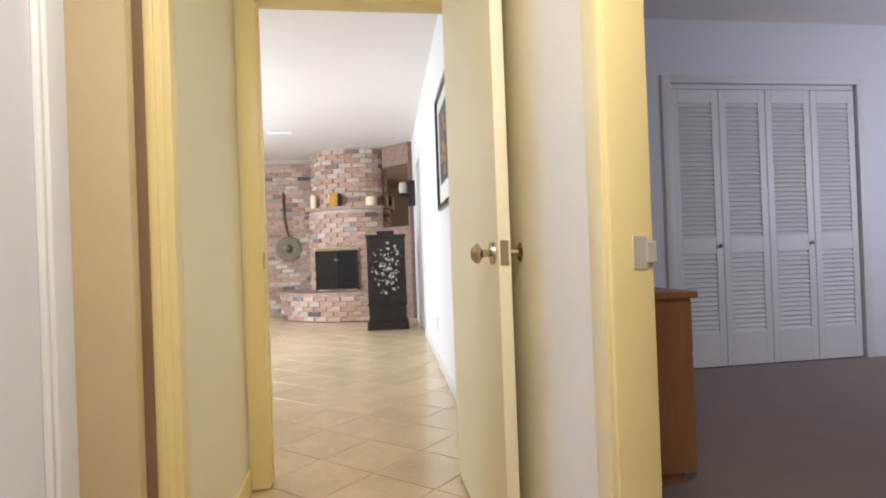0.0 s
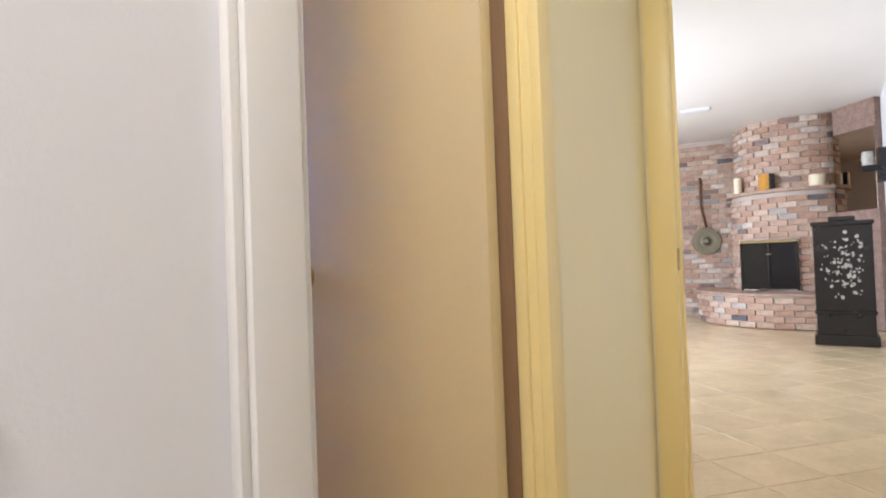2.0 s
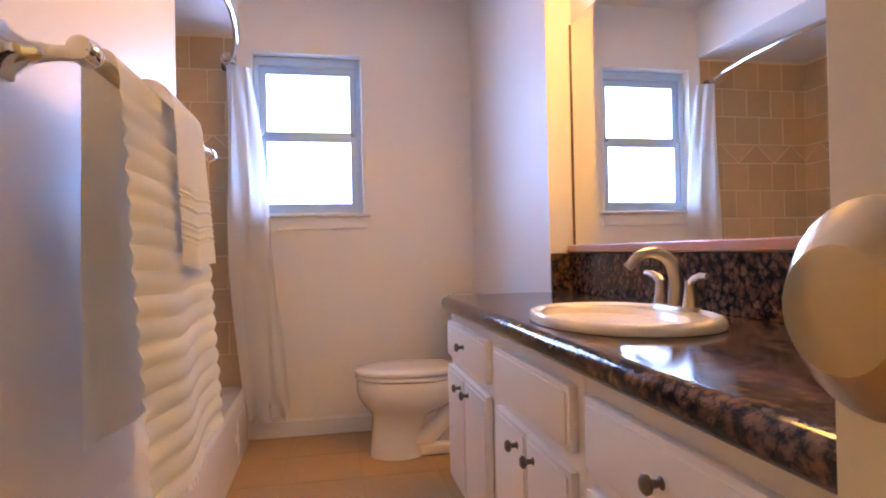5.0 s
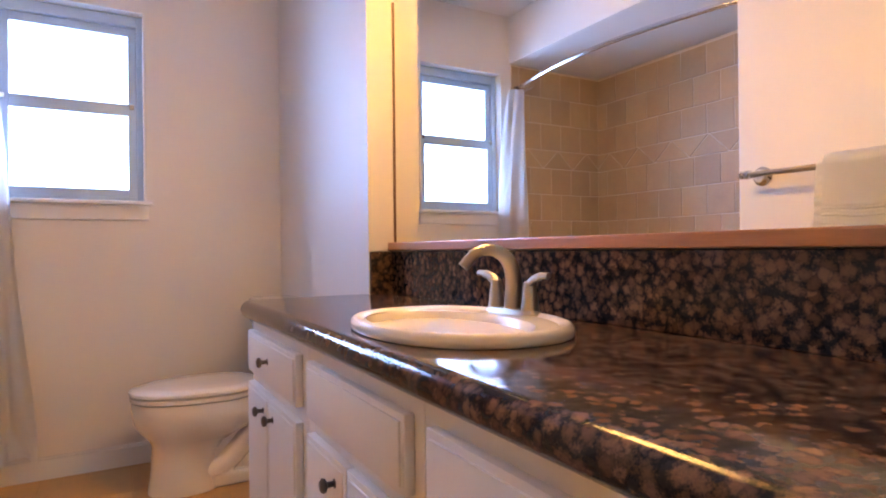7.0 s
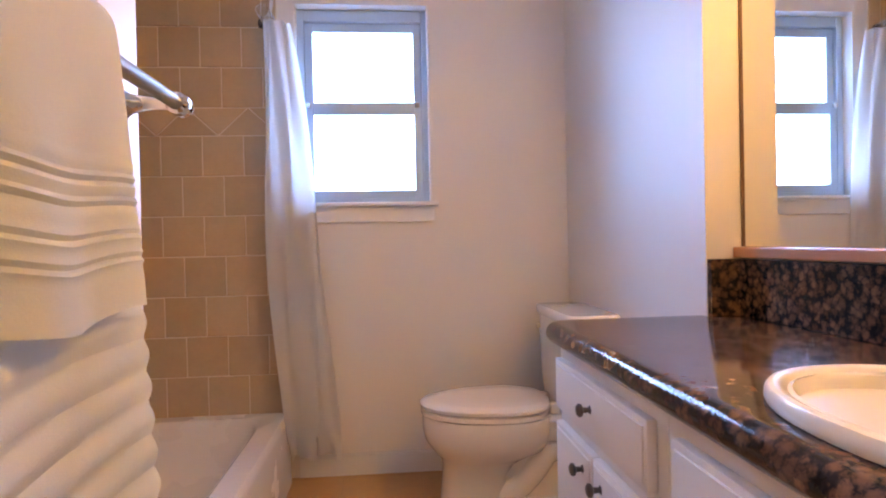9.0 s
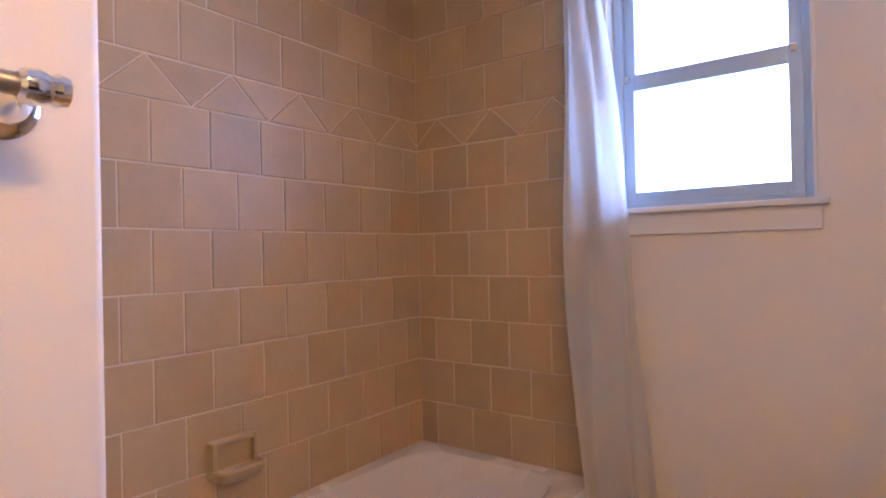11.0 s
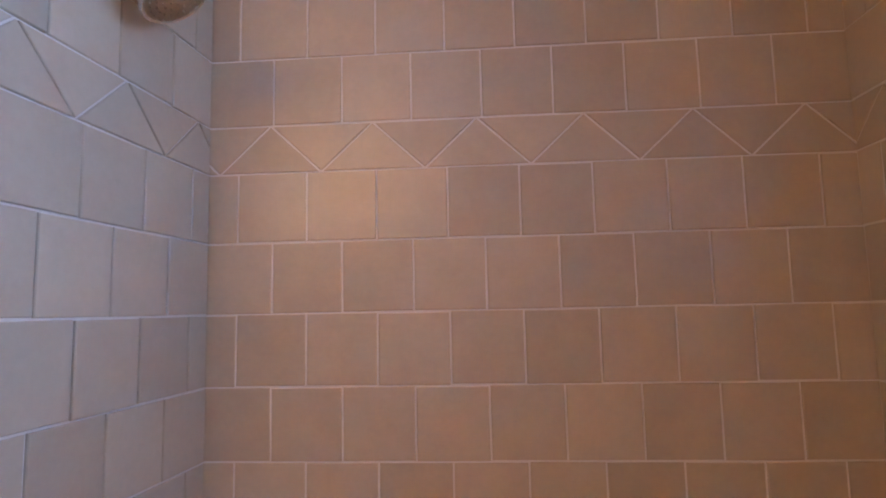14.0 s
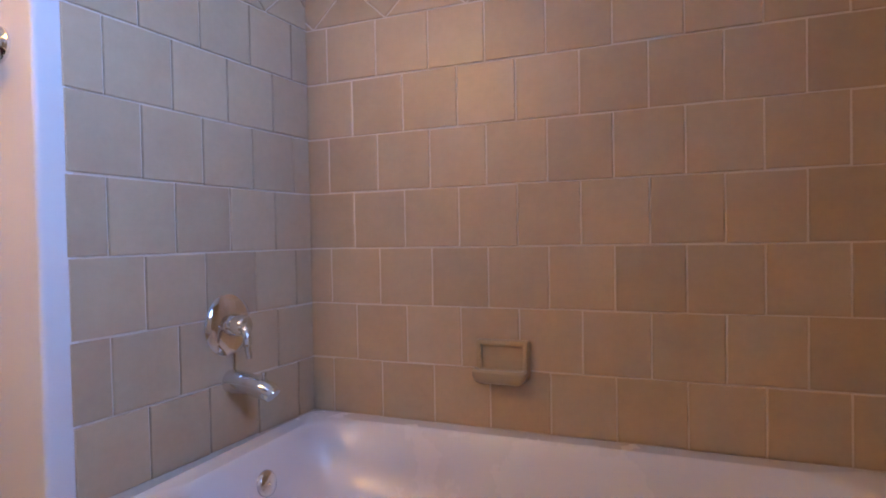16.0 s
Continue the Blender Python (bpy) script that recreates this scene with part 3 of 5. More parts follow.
# ---- toilet ----
def toilet():
    cx = 0.385
    t = thing("toilet", (cx, 1.65, 0), "white porcelain two-piece toilet with the lid closed", "toilet")
    def egg(cy, z, rx, front, back, n=44):
        out = []
        for k in range(n):
            a = 2 * math.pi * k / n
            c, s = math.cos(a), math.sin(a)
            out.append((cx + rx * math.copysign(abs(c) ** 0.9, c), cy + (front if s < 0 else back) * math.copysign(abs(s) ** (1.0 if s < 0 else 0.7), s), z))
        return out
    base = [egg(1.49, 0.0, 0.118, 0.132, 0.135), egg(1.49, 0.012, 0.118, 0.132, 0.135), egg(1.49, 0.06, 0.108, 0.124, 0.13), egg(1.49, 0.14, 0.104, 0.118, 0.13), egg(1.50, 0.185, 0.112, 0.126, 0.15), egg(1.52, 0.212, 0.132, 0.158, 0.18),
            egg(1.56, 0.24, 0.158, 0.226, 0.2), egg(1.58, 0.275, 0.177, 0.268, 0.2), egg(1.585, 0.31, 0.184, 0.281, 0.2), egg(1.585, 0.35, 0.184, 0.282, 0.2), egg(1.585, 0.364, 0.18, 0.278, 0.2)]
    part("bowl", loft(base), PORCELAIN, t, "", True)
    trap = bend([(cx + 0.045, 1.55, 0.07), (cx + 0.052, 1.63, 0.085), (cx + 0.056, 1.70, 0.15), (cx + 0.056, 1.76, 0.225), (cx + 0.054, 1.83, 0.225), (cx + 0.05, 1.87, 0.14), (cx + 0.05, 1.88, 0.03)], 6)
    part("trapway", tube(trap, 0.048, 16), PORCELAIN, t, "", True)
    part("rear_foot", bx(cx - 0.095, cx + 0.095, 1.58, 1.93, 0.0, 0.06, 0.02, 3), PORCELAIN, t, "", True)
    part("rear_body", loft([oval(cx, 1.73, 0.02, 0.07, 0.19, 36, 4), oval(cx, 1.73, 0.2, 0.072, 0.19, 36, 4), oval(cx, 1.73, 0.30, 0.11, 0.21, 36, 4), oval(cx, 1.73, 0.35, 0.13, 0.22, 36, 4)]), PORCELAIN, t, "", True)
    part("tank_shelf", bx(cx - 0.12, cx + 0.12, 1.72, 1.96, 0.27, 0.365, 0.025, 3), PORCELAIN, t, "", True)
    part("bolt_cap", turned([(0, 0.016), (0.01, 0.013), (0.014, 0)], place(cx + 0.08, 1.66, 0.058), 14), PORCELAIN, t, "", True)
    seat = [egg(1.585, 0.367, 0.182, 0.282, 0.185), egg(1.585, 0.371, 0.187, 0.287, 0.19), egg(1.585, 0.384, 0.187, 0.287, 0.19), egg(1.585, 0.387, 0.183, 0.283, 0.186)]
    part("seat", loft(seat), PORCELAIN, t, "", True)
    lid = [egg(1.585, 0.392, 0.184, 0.285, 0.19), egg(1.585, 0.395, 0.188, 0.289, 0.194), egg(1.585, 0.406, 0.188, 0.289, 0.194), egg(1.587, 0.414, 0.180, 0.279, 0.186), egg(1.59, 0.419, 0.15, 0.23, 0.16), egg(1.60, 0.421, 0.08, 0.12, 0.09)]
    part("lid", loft(lid), PORCELAIN, t, "", True)
    for x in (cx - 0.075, cx + 0.075):
        part("hinge", bx(x - 0.018, x + 0.018, 1.765, 1.80, 0.366, 0.405, 0.006, 3), PORCELAIN, t, "", True)
    bm = loft([oval(cx, 1.892, 0.365, 0.205, 0.082, 40, 8), oval(cx, 1.892, 0.45, 0.22, 0.087, 40, 9), oval(cx, 1.892, 0.70, 0.232, 0.090, 40, 10)])
    part("tank", bm, PORCELAIN, t, "", True)
    bm = loft([oval(cx, 1.889, 0.70, 0.236, 0.093, 40, 10), oval(cx, 1.889, 0.708, 0.242, 0.097, 40, 10), oval(cx, 1.889, 0.73, 0.242, 0.097, 40, 10), oval(cx, 1.889, 0.738, 0.234, 0.091, 40, 10)])
    part("tank_lid", bm, PORCELAIN, t, "", True)
    part("flush_lever", tube([(cx - 0.17, 1.80, 0.65), (cx - 0.17, 1.785, 0.65), (cx - 0.12, 1.78, 0.645), (cx - 0.09, 1.78, 0.64)], 0.007, 10), CHROME, t, "chrome flush lever", True)
toilet()

# ---- vanity ----
YF = 1.610
XV1 = 3.34

def raised_front(x0, x1, z0, z1, parent, name):
    bm = bx(x0, x1, YF - 0.018, YF, z0, z1, 0.004, 2)
    bx(x0 + 0.012, x1 - 0.012, YF - 0.021, YF - 0.016, z0 + 0.012, z1 - 0.012, 0.002, 2, bm=bm)
    return part(name, bm, CABINET, parent, "", True)

def knob(x, z, parent):
    part("knob", turned([(0, 0.030), (0.009, 0.029), (0.0135, 0.025), (0.0125, 0.020), (0.006, 0.016), (0.005, 0.005), (0.009, 0.002), (0.009, 0)], place(x, YF - 0.019, z, Matrix.Rotation(radians(90), 4, "X")), 18), PEWTER, parent, "dark pewter knob", True)

def vanity_unit(x0, x1, a, b, drawer_knob, label):
    u = thing("vanity_cabinet", ((x0 + x1) / 2, 1.85, 0), label, "cabinet", "vanity cabinets under the granite counter")
    bm = bx(x0, x1, YF, 2.03, 0.16, 0.745, 0.002)
    part("body", bm, CABINET, u)
    part("toe_kick", bx(x0, x1, YF + 0.06, 2.03, 0.0, 0.16), CABINET, u)
    d = raised_front(a, b, 0.598, 0.716, u, "drawer_front")
    if drawer_knob:
        knob((a + b) / 2, 0.66, d)
    c = (a + b) / 2
    for p, q, k in ((a, c - 0.002, c - 0.052), (c + 0.002, b, c + 0.052)):
        dr = raised_front(p, q, 0.175, 0.565, u, "door")
        knob(k, 0.522, dr)
vanity_unit(1.150, 1.708, 1.165, 1.672, True, "white painted vanity cabinet with a drawer over two doors")
vanity_unit(1.710, 2.250, 1.752, 2.222, False, "white painted vanity cabinet with a plain panel under the sink")
vanity_unit(2.252, 2.800, 2.285, 2.745, True, "white painted vanity cabinet with a drawer over two doors")
vanity_unit(2.802, XV1, 2.835, 3.30, True, "white painted vanity cabinet with a drawer over two doors")

SX, SY, SRX, SRY = 2.035, 1.79, 0.242, 0.178
def counter():
    t = thing("vanity_counter", (2.2, 1.83, 0.75), "polished brown speckled granite counter with a rounded front edge", "counter")
    z0, z1 = 0.748, 0.80
    r = (z1 - z0) / 2
    prof = [(2.088, z0), (1.573 + r, z0)]
    for k in range(1, 12):
        a = -math.pi / 2 - math.pi * k / 12
        prof.append((1.573 + r + r * math.cos(a), z0 + r + r * math.sin(a)))
    prof += [(1.573 + r, z1), (2.088, z1)]
    x0 = 1.128
    # rounded front corner at the free end, then straight
    rings = []
    for k in range(9):
        a = math.pi / 2 * k / 8
        ins = 0.03 * (1 - math.sin(a))
        xx = x0 + 0.03 * (1 - math.cos(a))
        rings.append([(xx, y + ins * (1 if y < 1.7 else 0), z) for y, z in prof])
    rings.append([(XV1, y, z) for y, z in prof])
    part("slab", loft(rings), GRANITE, t, "", True)
    part("backsplash", bx(1.147, XV1, 2.066, 2.0895, 0.8005, 0.943, 0.002), GRANITE, t)
    part("side_splash", bx(1.147, 1.166, 1.990, 2.066, 0.8005, 0.943, 0.002), GRANITE, t)
counter()
structure("wall_return", bx(1.10, 1.1462, 1.9905, 2.089, 0.0, ZC), WALL, "narrow painted wall return beside the mirror", "wall")

def mirror():
    m = thing("wall_mirror_panel", (2.2, 2.07, 1.0), "large frameless wall mirror with a red oak ledge", "mirror")
    part("glass", bx(1.154, XV1, 2.084, 2.0895, 0.972, 1.793, 0.0008, 1), MIRROR, m, "clear mirror glass")
    bm = bx(1.150, XV1, 2.056, 2.0895, 0.945, 0.972, 0.004, 2)
    part("ledge", bm, WOODTRIM, m, "red oak ledge below the glass")
    part("edge_strip", bx(1.148, 1.154, 2.080, 2.0895, 0.973, 1.793, 0.001), DARKWOOD, m)
mirror()

def sink():
    s = thing("sink_basin", (SX, SY, 0.8), "oval biscuit drop-in sink with a rounded rim", "sink")
    def ov(f, z, dy=0):
        return oval(SX, SY + dy, z, SRX * f, SRY * f, 56, 2.2)
    rings = [ov(0.99, 0.801), ov(1.0, 0.806), ov(0.995, 0.815), ov(0.975, 0.821), ov(0.945, 0.823), ov(0.90, 0.820), ov(0.875, 0.816), ov(0.85, 0.818)]
    inner = [oval(SX, SY - 0.022, z, SRX * f, (SRY * f) * 0.86, 56, 2.2) for f, z in ((0.83, 0.816), (0.80, 0.808), (0.77, 0.79), (0.66, 0.735), (0.45, 0.69), (0.12, 0.678))]
    part("basin", loft(rings + inner), BISCUIT, s, "", True)
    part("drain", turned([(0, 0.004), (0.018, 0.004), (0.022, 0)], place(SX, SY - 0.022, 0.679), 20), CHROME, s, "", True)
sink()

def faucet():
    fx, fy, fz = 2.00, 1.947, 0.814
    f = thing("faucet", (fx, fy, fz), "brushed nickel two-handle arched sink faucet", "faucet")
    part("base_plate", loft([oval(fx, fy, fz - 0.004, 0.083, 0.027, 40, 3), oval(fx, fy, fz + 0.006, 0.082, 0.026, 40, 3), oval(fx, fy, fz + 0.013, 0.074, 0.021, 40, 3)]), NICKEL, f, "", True)
    arch = bend([(fx, fy, fz + 0.01), (fx, fy + 0.003, fz + 0.07), (fx - 0.003, fy - 0.01, fz + 0.112), (fx - 0.010, fy - 0.042, fz + 0.131), (fx - 0.019, fy - 0.076, fz + 0.125), (fx - 0.027, fy - 0.100, fz + 0.098)], 8)
    n = len(arch)
    part("spout", tube(arch, [0.0185 - 0.0075 * min(1, k / (n * 0.75)) for k in range(n)], 18), NICKEL, f, "", True)
    for d in (-1, 1):
        x = fx + d * 0.056
        st = part("handle_post", turned([(0.019, 0.008), (0.017, 0.018), (0.0125, 0.055), (0.011, 0.068), (0.0, 0.072)], place(x, fy, fz), 22), NICKEL, f, "", True)
        part("lever", tube(bend([(x, fy, fz + 0.064), (x + d * 0.018, fy - 0.002, fz + 0.075), (x + d * 0.042, fy - 0.004, fz + 0.081), (x + d * 0.062, fy - 0.004, fz + 0.082)], 6), [0.0105] * 6 + [0.009] * 6 + [0.0065] * 7, 14, flat=0.7), NICKEL, st, "", True)
faucet()

def vanity_light():
    v = thing("vanity_light", (1.705, 2.07, 1.85), "brass bar light with three lit square glass shades", "wall lamp")
    part("back_bar", bx(1.51, 1.90, 2.06, 2.089, 1.830, 1.860, 0.004), BRASS, v, "aged brass bar", True)
    for x in (1.575, 1.705, 1.835):
        part("arm", tube(bend([(x, 2.062, 1.845), (x, 2.01, 1.84), (x, 1.985, 1.856)], 5), 0.008, 10), BRASS, v, "", True)
        sh = part("shade", bx(x - 0.052, x + 0.052, 1.935, 2.02, 1.862, 1.957, 0.006, 2), SHADEGLASS, v, "lit square opal glass shade", True)
        for d in (-1, 1):
            part("shade_clip", bx(x + d * 0.056 - 0.003, x + d * 0.056 + 0.003, 1.95, 2.005, 1.850, 1.932, 0.002), BRASS, sh, "brass side clip")
vanity_light()

# robe hook beside the door
h = thing("robe_hook", (3.05, 0.806, 1.34), "small brass robe hook on the wall", "hook")
part("plate", bx(3.03, 3.07, 0.806, 0.813, 1.325, 1.365, 0.003), BRASS, h)
part("prong", tube(bend([(3.05, 0.810, 1.352), (3.05, 0.845, 1.335), (3.05, 0.868, 1.318), (3.05, 0.872, 1.335)], 5), 0.006, 10), BRASS, h, "", True)
# air vent in the bathroom ceiling
v = thing("ceiling_vent", (0.56, 1.46, 2.39), "square white ceiling air vent with slats", "vent")
part("frame", bx(0.44, 0.68, 1.34, 1.58, 2.388, 2.4005, 0.003), WHITE, v)
for k in range(6):
    part("slat", bx(0.46, 0.66, 1.362 + k * 0.034, 1.384 + k * 0.034, 2.382, 2.389, 0.001), LOUVRE, v)

# ---- hall, bedroom and living room ----
XF[0] = HALL
ZH = 2.40
structure("floor_hall", bx(-0.3, 9.0, -2.2, 1.60, -0.06, -0.0085), HALLGROUT, "sandy grout under the hall floor", "floor")
structure("floor_living", bx(-4.5, 4.0, 1.60, 11.0, -0.06, -0.0085), HALLGROUT, "sandy grout under the living room floor", "floor")
FLIV = bpy.data.objects["floor_living"]
structure("floor_bedroom", prism([(0.97, -2.1), (5.9, -2.1), (5.9, 3.6), (2.6, 3.6), (2.6, 3.09), (1.33, 3.09), (1.11, 1.62), (0.97, 1.62)], -0.011, 0.004), CARPET, "worn taupe bedroom carpet", "carpet")
structure("ceiling_hall", bx(-0.3, 1.2, -2.2, 1.7, ZH + 0.006, ZH + 0.1), CEIL, "white hall ceiling", "ceiling")
bm = bx(-4.5, 1.2, 1.7, 11.0, 2.60, 2.7)
bx(1.2, 4.0, 3.3, 11.0, 2.60, 2.7, bm=bm)
structure("ceiling_living", bm, CEIL, "white living room ceiling", "ceiling")
structure("ceiling_bedroom", bx(1.2, 6.0, -2.2, 3.3, 2.62, 2.72), CEIL, "white bedroom ceiling", "ceiling")

# left hall wall with the return air grille, then the bathroom doorway
GZ0, GZ1, GY0, GY1 = 0.12, 0.905, -0.92, -0.262
bm = bx(-0.13, 0.0, -2.2, GY0, -0.06, ZH + 0.01)
bx(-0.13, 0.0, GY1, -0.001, -0.06, ZH + 0.01, bm=bm)
bx(-0.13, 0.0, GY0, GY1, GZ1, ZH, bm=bm)
bx(-0.13, 0.0, GY0, GY1, -0.06, GZ0, bm=bm)
bx(-0.13, -0.12, GY0, GY1, GZ0, GZ1, bm=bm)
bx(-0.13, 0.0, -0.001, 0.55, 2.03, ZH, bm=bm)
structure("wall_hall_left", bm, HALLWALL, "white hall wall around the air grille", "wall")
structure("wall_hall_left_end", bx(-0.185, -0.035, 0.60, 1.60, -0.06, ZH + 0.01), CREAMWALL, "cream hall wall beside the bathroom door", "wall")

def grille():
    g = thing("air_return_grille", (0, -0.5, 0.12), "white louvred air return grille in the hall wall", "grille")
    bm = bx(0.0, 0.006, GY0 - 0.03, GY0, GZ0 - 0.03, GZ1 + 0.032, 0.001)
    bx(0.0, 0.006, GY1, GY1 + 0.034, GZ0 - 0.03, GZ1 + 0.032, 0.001, bm=bm)
    bx(0.0, 0.006, GY0, GY1, GZ1, GZ1 + 0.032, 0.001, bm=bm)
    bx(0.0, 0.006, GY0, GY1, GZ0 - 0.03, GZ0, 0.001, bm=bm)
    part("frame", bm, LOUVRE, g)
    part("top_lip", bx(0.0, 0.022, GY0 - 0.04, GY1 + 0.042, GZ1 + 0.032, GZ1 + 0.040, 0.003, 3), LOUVRE, g, "projecting white lip", True)
    # flat black sheet in the shallow recess, in place of a deep duct's darkness
    part("duct_shade_sheet", bx(-0.119, -0.115, GY0, GY1, GZ0, GZ1), DUCTSHADE, g, "black sheet standing in for the unlit duct behind the slats")
    y = GY1 - 0.125
    while y > GY0 + 0.05:
        part("bar", bx(-0.012, 0.005, y - 0.013, y, GZ0, GZ1, 0.001), LOUVRE, g)
        y -= 0.138
    slat = None
    n = int((GZ1 - GZ0) / 0.0155)
    for k in range(n):
        z = GZ1 - 0.0155 * (k + 0.65)
        if slat is None:
            b = bx(-0.014, 0.0, GY0, GY1, -0.0012, 0.0012)
            b.transform(Matrix.Rotation(radians(38), 4, "Y"))
            XF[0] = BATH
            slat = link_bm("slat", b, LOUVRE)
            XF[0] = HALL
            me = slat.data
        else:
            slat = new("slat", me)
        slat.parent = g
        slat.matrix_parent_inverse = g.matrix_basis.inverted()
        slat.matrix_basis = HALL @ Matrix.Translation((0.003, 0, z))
    for yy in (GY1 - 0.035, GY0 + 0.05):
        part("screw", turned([(0, 0.007), (0.004, 0.006), (0.006, 0.002), (0.006, 0)], place(0.006, yy, GZ1 + 0.016, ALONG_X), 12), LOUVRE, g, "round white screw head", True)
grille()

def casing(name, label, boxes, material):
    bm = None
    for b in boxes:
        bm = bx(*b, 0.004, 2, bm=bm)
    return structure(name, bm, material, label, "trim", True)

casing("trim_bath_door_left", "white door casing with a beige edge", [(0.0, 0.016, -0.058, -0.004, 0, 2.08), (0.0, 0.011, -0.068, -0.058, 0, 2.09), (-0.13, 0.004, -0.001, 0.014, 0, 2.03)], WHITE)
casing("trim_bath_door_right", "cream stepped door casing", [(-0.128, -0.030, 0.597, 0.611, 0, 2.03), (-0.066, -0.046, 0.586, 0.598, 0, 2.03), (-0.036, -0.012, 0.600, 0.662, 0, 2.08), (-0.036, -0.021, 0.662, 0.676, 0, 2.08)], CREAM)

def knob_set(parent, m, r=0.028):
    """Both knobs of a door, along local x, on the door's two faces."""
    for s in (-1, 1):
        k = part("door_knob", turned([(0, 0.064), (0.016, 0.062), (r, 0.05), (r * 0.98, 0.042), (0.012, 0.032), (0.010, 0.012), (0.030, 0.008), (0.032, 0)], m @ place(s * 0.018, 0, 0, Matrix.Rotation(radians(90 * s), 4, "Y")), 26), BRASS, parent, "worn brass door knob", True)

def swing_door(name, label, m, width, material, category="door"):
    """A flush door along local +y from its hinge, 35 mm thick round x = 0."""
    d = bx(-0.0175, 0.0175, 0.004, width, 0.012, 2.02, 0.002, 2)
    d.transform(m)
    o = tagged(link_bm(name, d, material, True), label, category, "", "structure")
    knob_set(o, m @ place(0, width - 0.062, 0.94))
    b = bx(-0.012, 0.012, width - 0.001, width + 0.002, 0.905, 0.975, 0.001)
    b.transform(m)
    part("latch_plate", b, BRASS, o, "brass latch plate")
    for z in (0.22, 1.82):
        b = bx(-0.016, -0.006, -0.016, 0.006, z - 0.045, z + 0.045, 0.003)
        b.transform(m)
        part("hinge", b, material, o)
    return o
swing_door("door_1", "tan painted flush bathroom door standing open", place(-0.085, 0.553, 0, Matrix.Rotation(radians(84.5), 4, "Z")), 0.52, TAN)
swing_door("door_2", "cream flush door standing open along the hall wall", place(0.850, 1.55, 0, Matrix.Rotation(radians(178.3), 4, "Z")), 0.92, CREAMWALL)

# wall and doorway to the living room
LJ, RJ = 0.05, 0.885
bm = bx(-4.5, LJ - 0.015, 1.60, 1.70, -0.06, 2.7)
bx(RJ + 0.015, 1.25, 1.60, 1.70, -0.06, 2.6, bm=bm)
bx(LJ - 0.015, RJ + 0.015, 1.60, 1.70, 2.05, 2.6, bm=bm)
structure("wall_living_door", bm, CREAMWALL, "cream wall with the doorway to the living room", "wall")
casing("trim_living_door", "cream door frame to the living room", [(LJ - 0.075, LJ - 0.004, 1.582, 1.60, 0, 2.10), (LJ - 0.015, LJ, 1.59, 1.712, 0, 2.05), (LJ - 0.015, LJ + 0.01, 1.635, 1.655, 0, 2.05), (RJ, RJ + 0.015, 1.59, 1.712, 0, 2.05), (LJ, RJ, 1.59, 1.712, 2.036, 2.05)], CREAM)
XB = bpy.data.objects["trim_living_door"]
part("strike_plate", bx(LJ - 0.0005, LJ + 0.002, 1.595, 1.632, 0.905, 0.975, 0.0008), BRASS, XB, "brass strike plate")
# thin added liner over the jamb face; its dark colour stands for the gap's shade
structure("trim_gap_shade", bx(-0.128, -0.071, 0.5915, 0.5968, 0.012, 2.02, 0.001), GAPSHADE, "brown strip standing in for shade in the bathroom door's hinge gap", "trim")
structure("baseboard_hall", bx(-0.036, -0.023, 0.68, 1.58, 0, 0.09, 0.003), CREAM, "cream hall baseboard", "baseboard")

# right hall wall and the bedroom doorway
structure("wall_hall_right", bx(0.885, 0.955, 0.10, 1.0, -0.06, ZH + 0.01), CREAMWALL, "cream hall wall beside the bedroom door", "wall")
structure("wall_hall_right_end", bx(0.97, 1.06, 1.0, 1.60, -0.06, ZH + 0.01), CREAMWALL, "cream hall wall behind the open door", "wall")
casing("trim_bedroom_door", "cream bedroom door frame with stepped casing", [(0.866, 0.885, 0.095, 0.165, 0, 2.09), (0.874, 0.885, 0.165, 0.178, 0, 2.09), (0.875, 0.958, 0.086, 0.10, 0, 2.04)], CREAM)
TB = bpy.data.objects["trim_bedroom_door"]
part("strike_plate", bx(0.918, 0.945, 0.0835, 0.0865, 0.905, 0.965, 0.0008), PALEBRASS, TB, "worn pale brass strike plate")
part("strike_lip", bx(0.943, 0.962, 0.080, 0.0865, 0.915, 0.955, 0.002), PALEBRASS, TB, "curved brass lip")
structure("wall_bedroom_left", prism([(1.062, 1.0), (1.09, 1.0), (1.13, 1.7), (1.36, 3.3), (1.30, 3.3), (1.115, 1.72), (1.062, 1.72)], -0.06, 2.7), HALLWALL, "off-white bedroom wall beside the dresser", "wall")
bm = bx(1.30, 2.79, 3.09, 3.19, -0.06, 2.7)
bx(4.37, 6.0, 3.09, 3.19, -0.06, 2.7, bm=bm)
bx(2.79, 4.37, 3.09, 3.19, 2.145, 2.7, bm=bm)
bx(2.6, 4.6, 3.6, 3.65, -0.06, 2.7, bm=bm)
structure("wall_bedroom_closet", bm, HALLWALL, "off-white bedroom wall round the closet", "wall")
bm = bx(6.0, 6.1, -2.2, 4.5, -0.06, 2.7)
bx(0.855, 6.1, -2.3, -2.2, -0.06, 2.7, bm=bm)
bx(-0.3, 0.86, -2.3, -2.2, -0.06, 2.7, bm=bm)
structure("wall_bedroom_far", bm, HALLWALL, "plain off-white walls that close the bedroom and hall", "wall")
structure("wall_hall_back", bx(0.855, 0.955, -2.2, -0.82, -0.06, 2.7), HALLWALL, "plain hall wall beside the bedroom door", "wall")

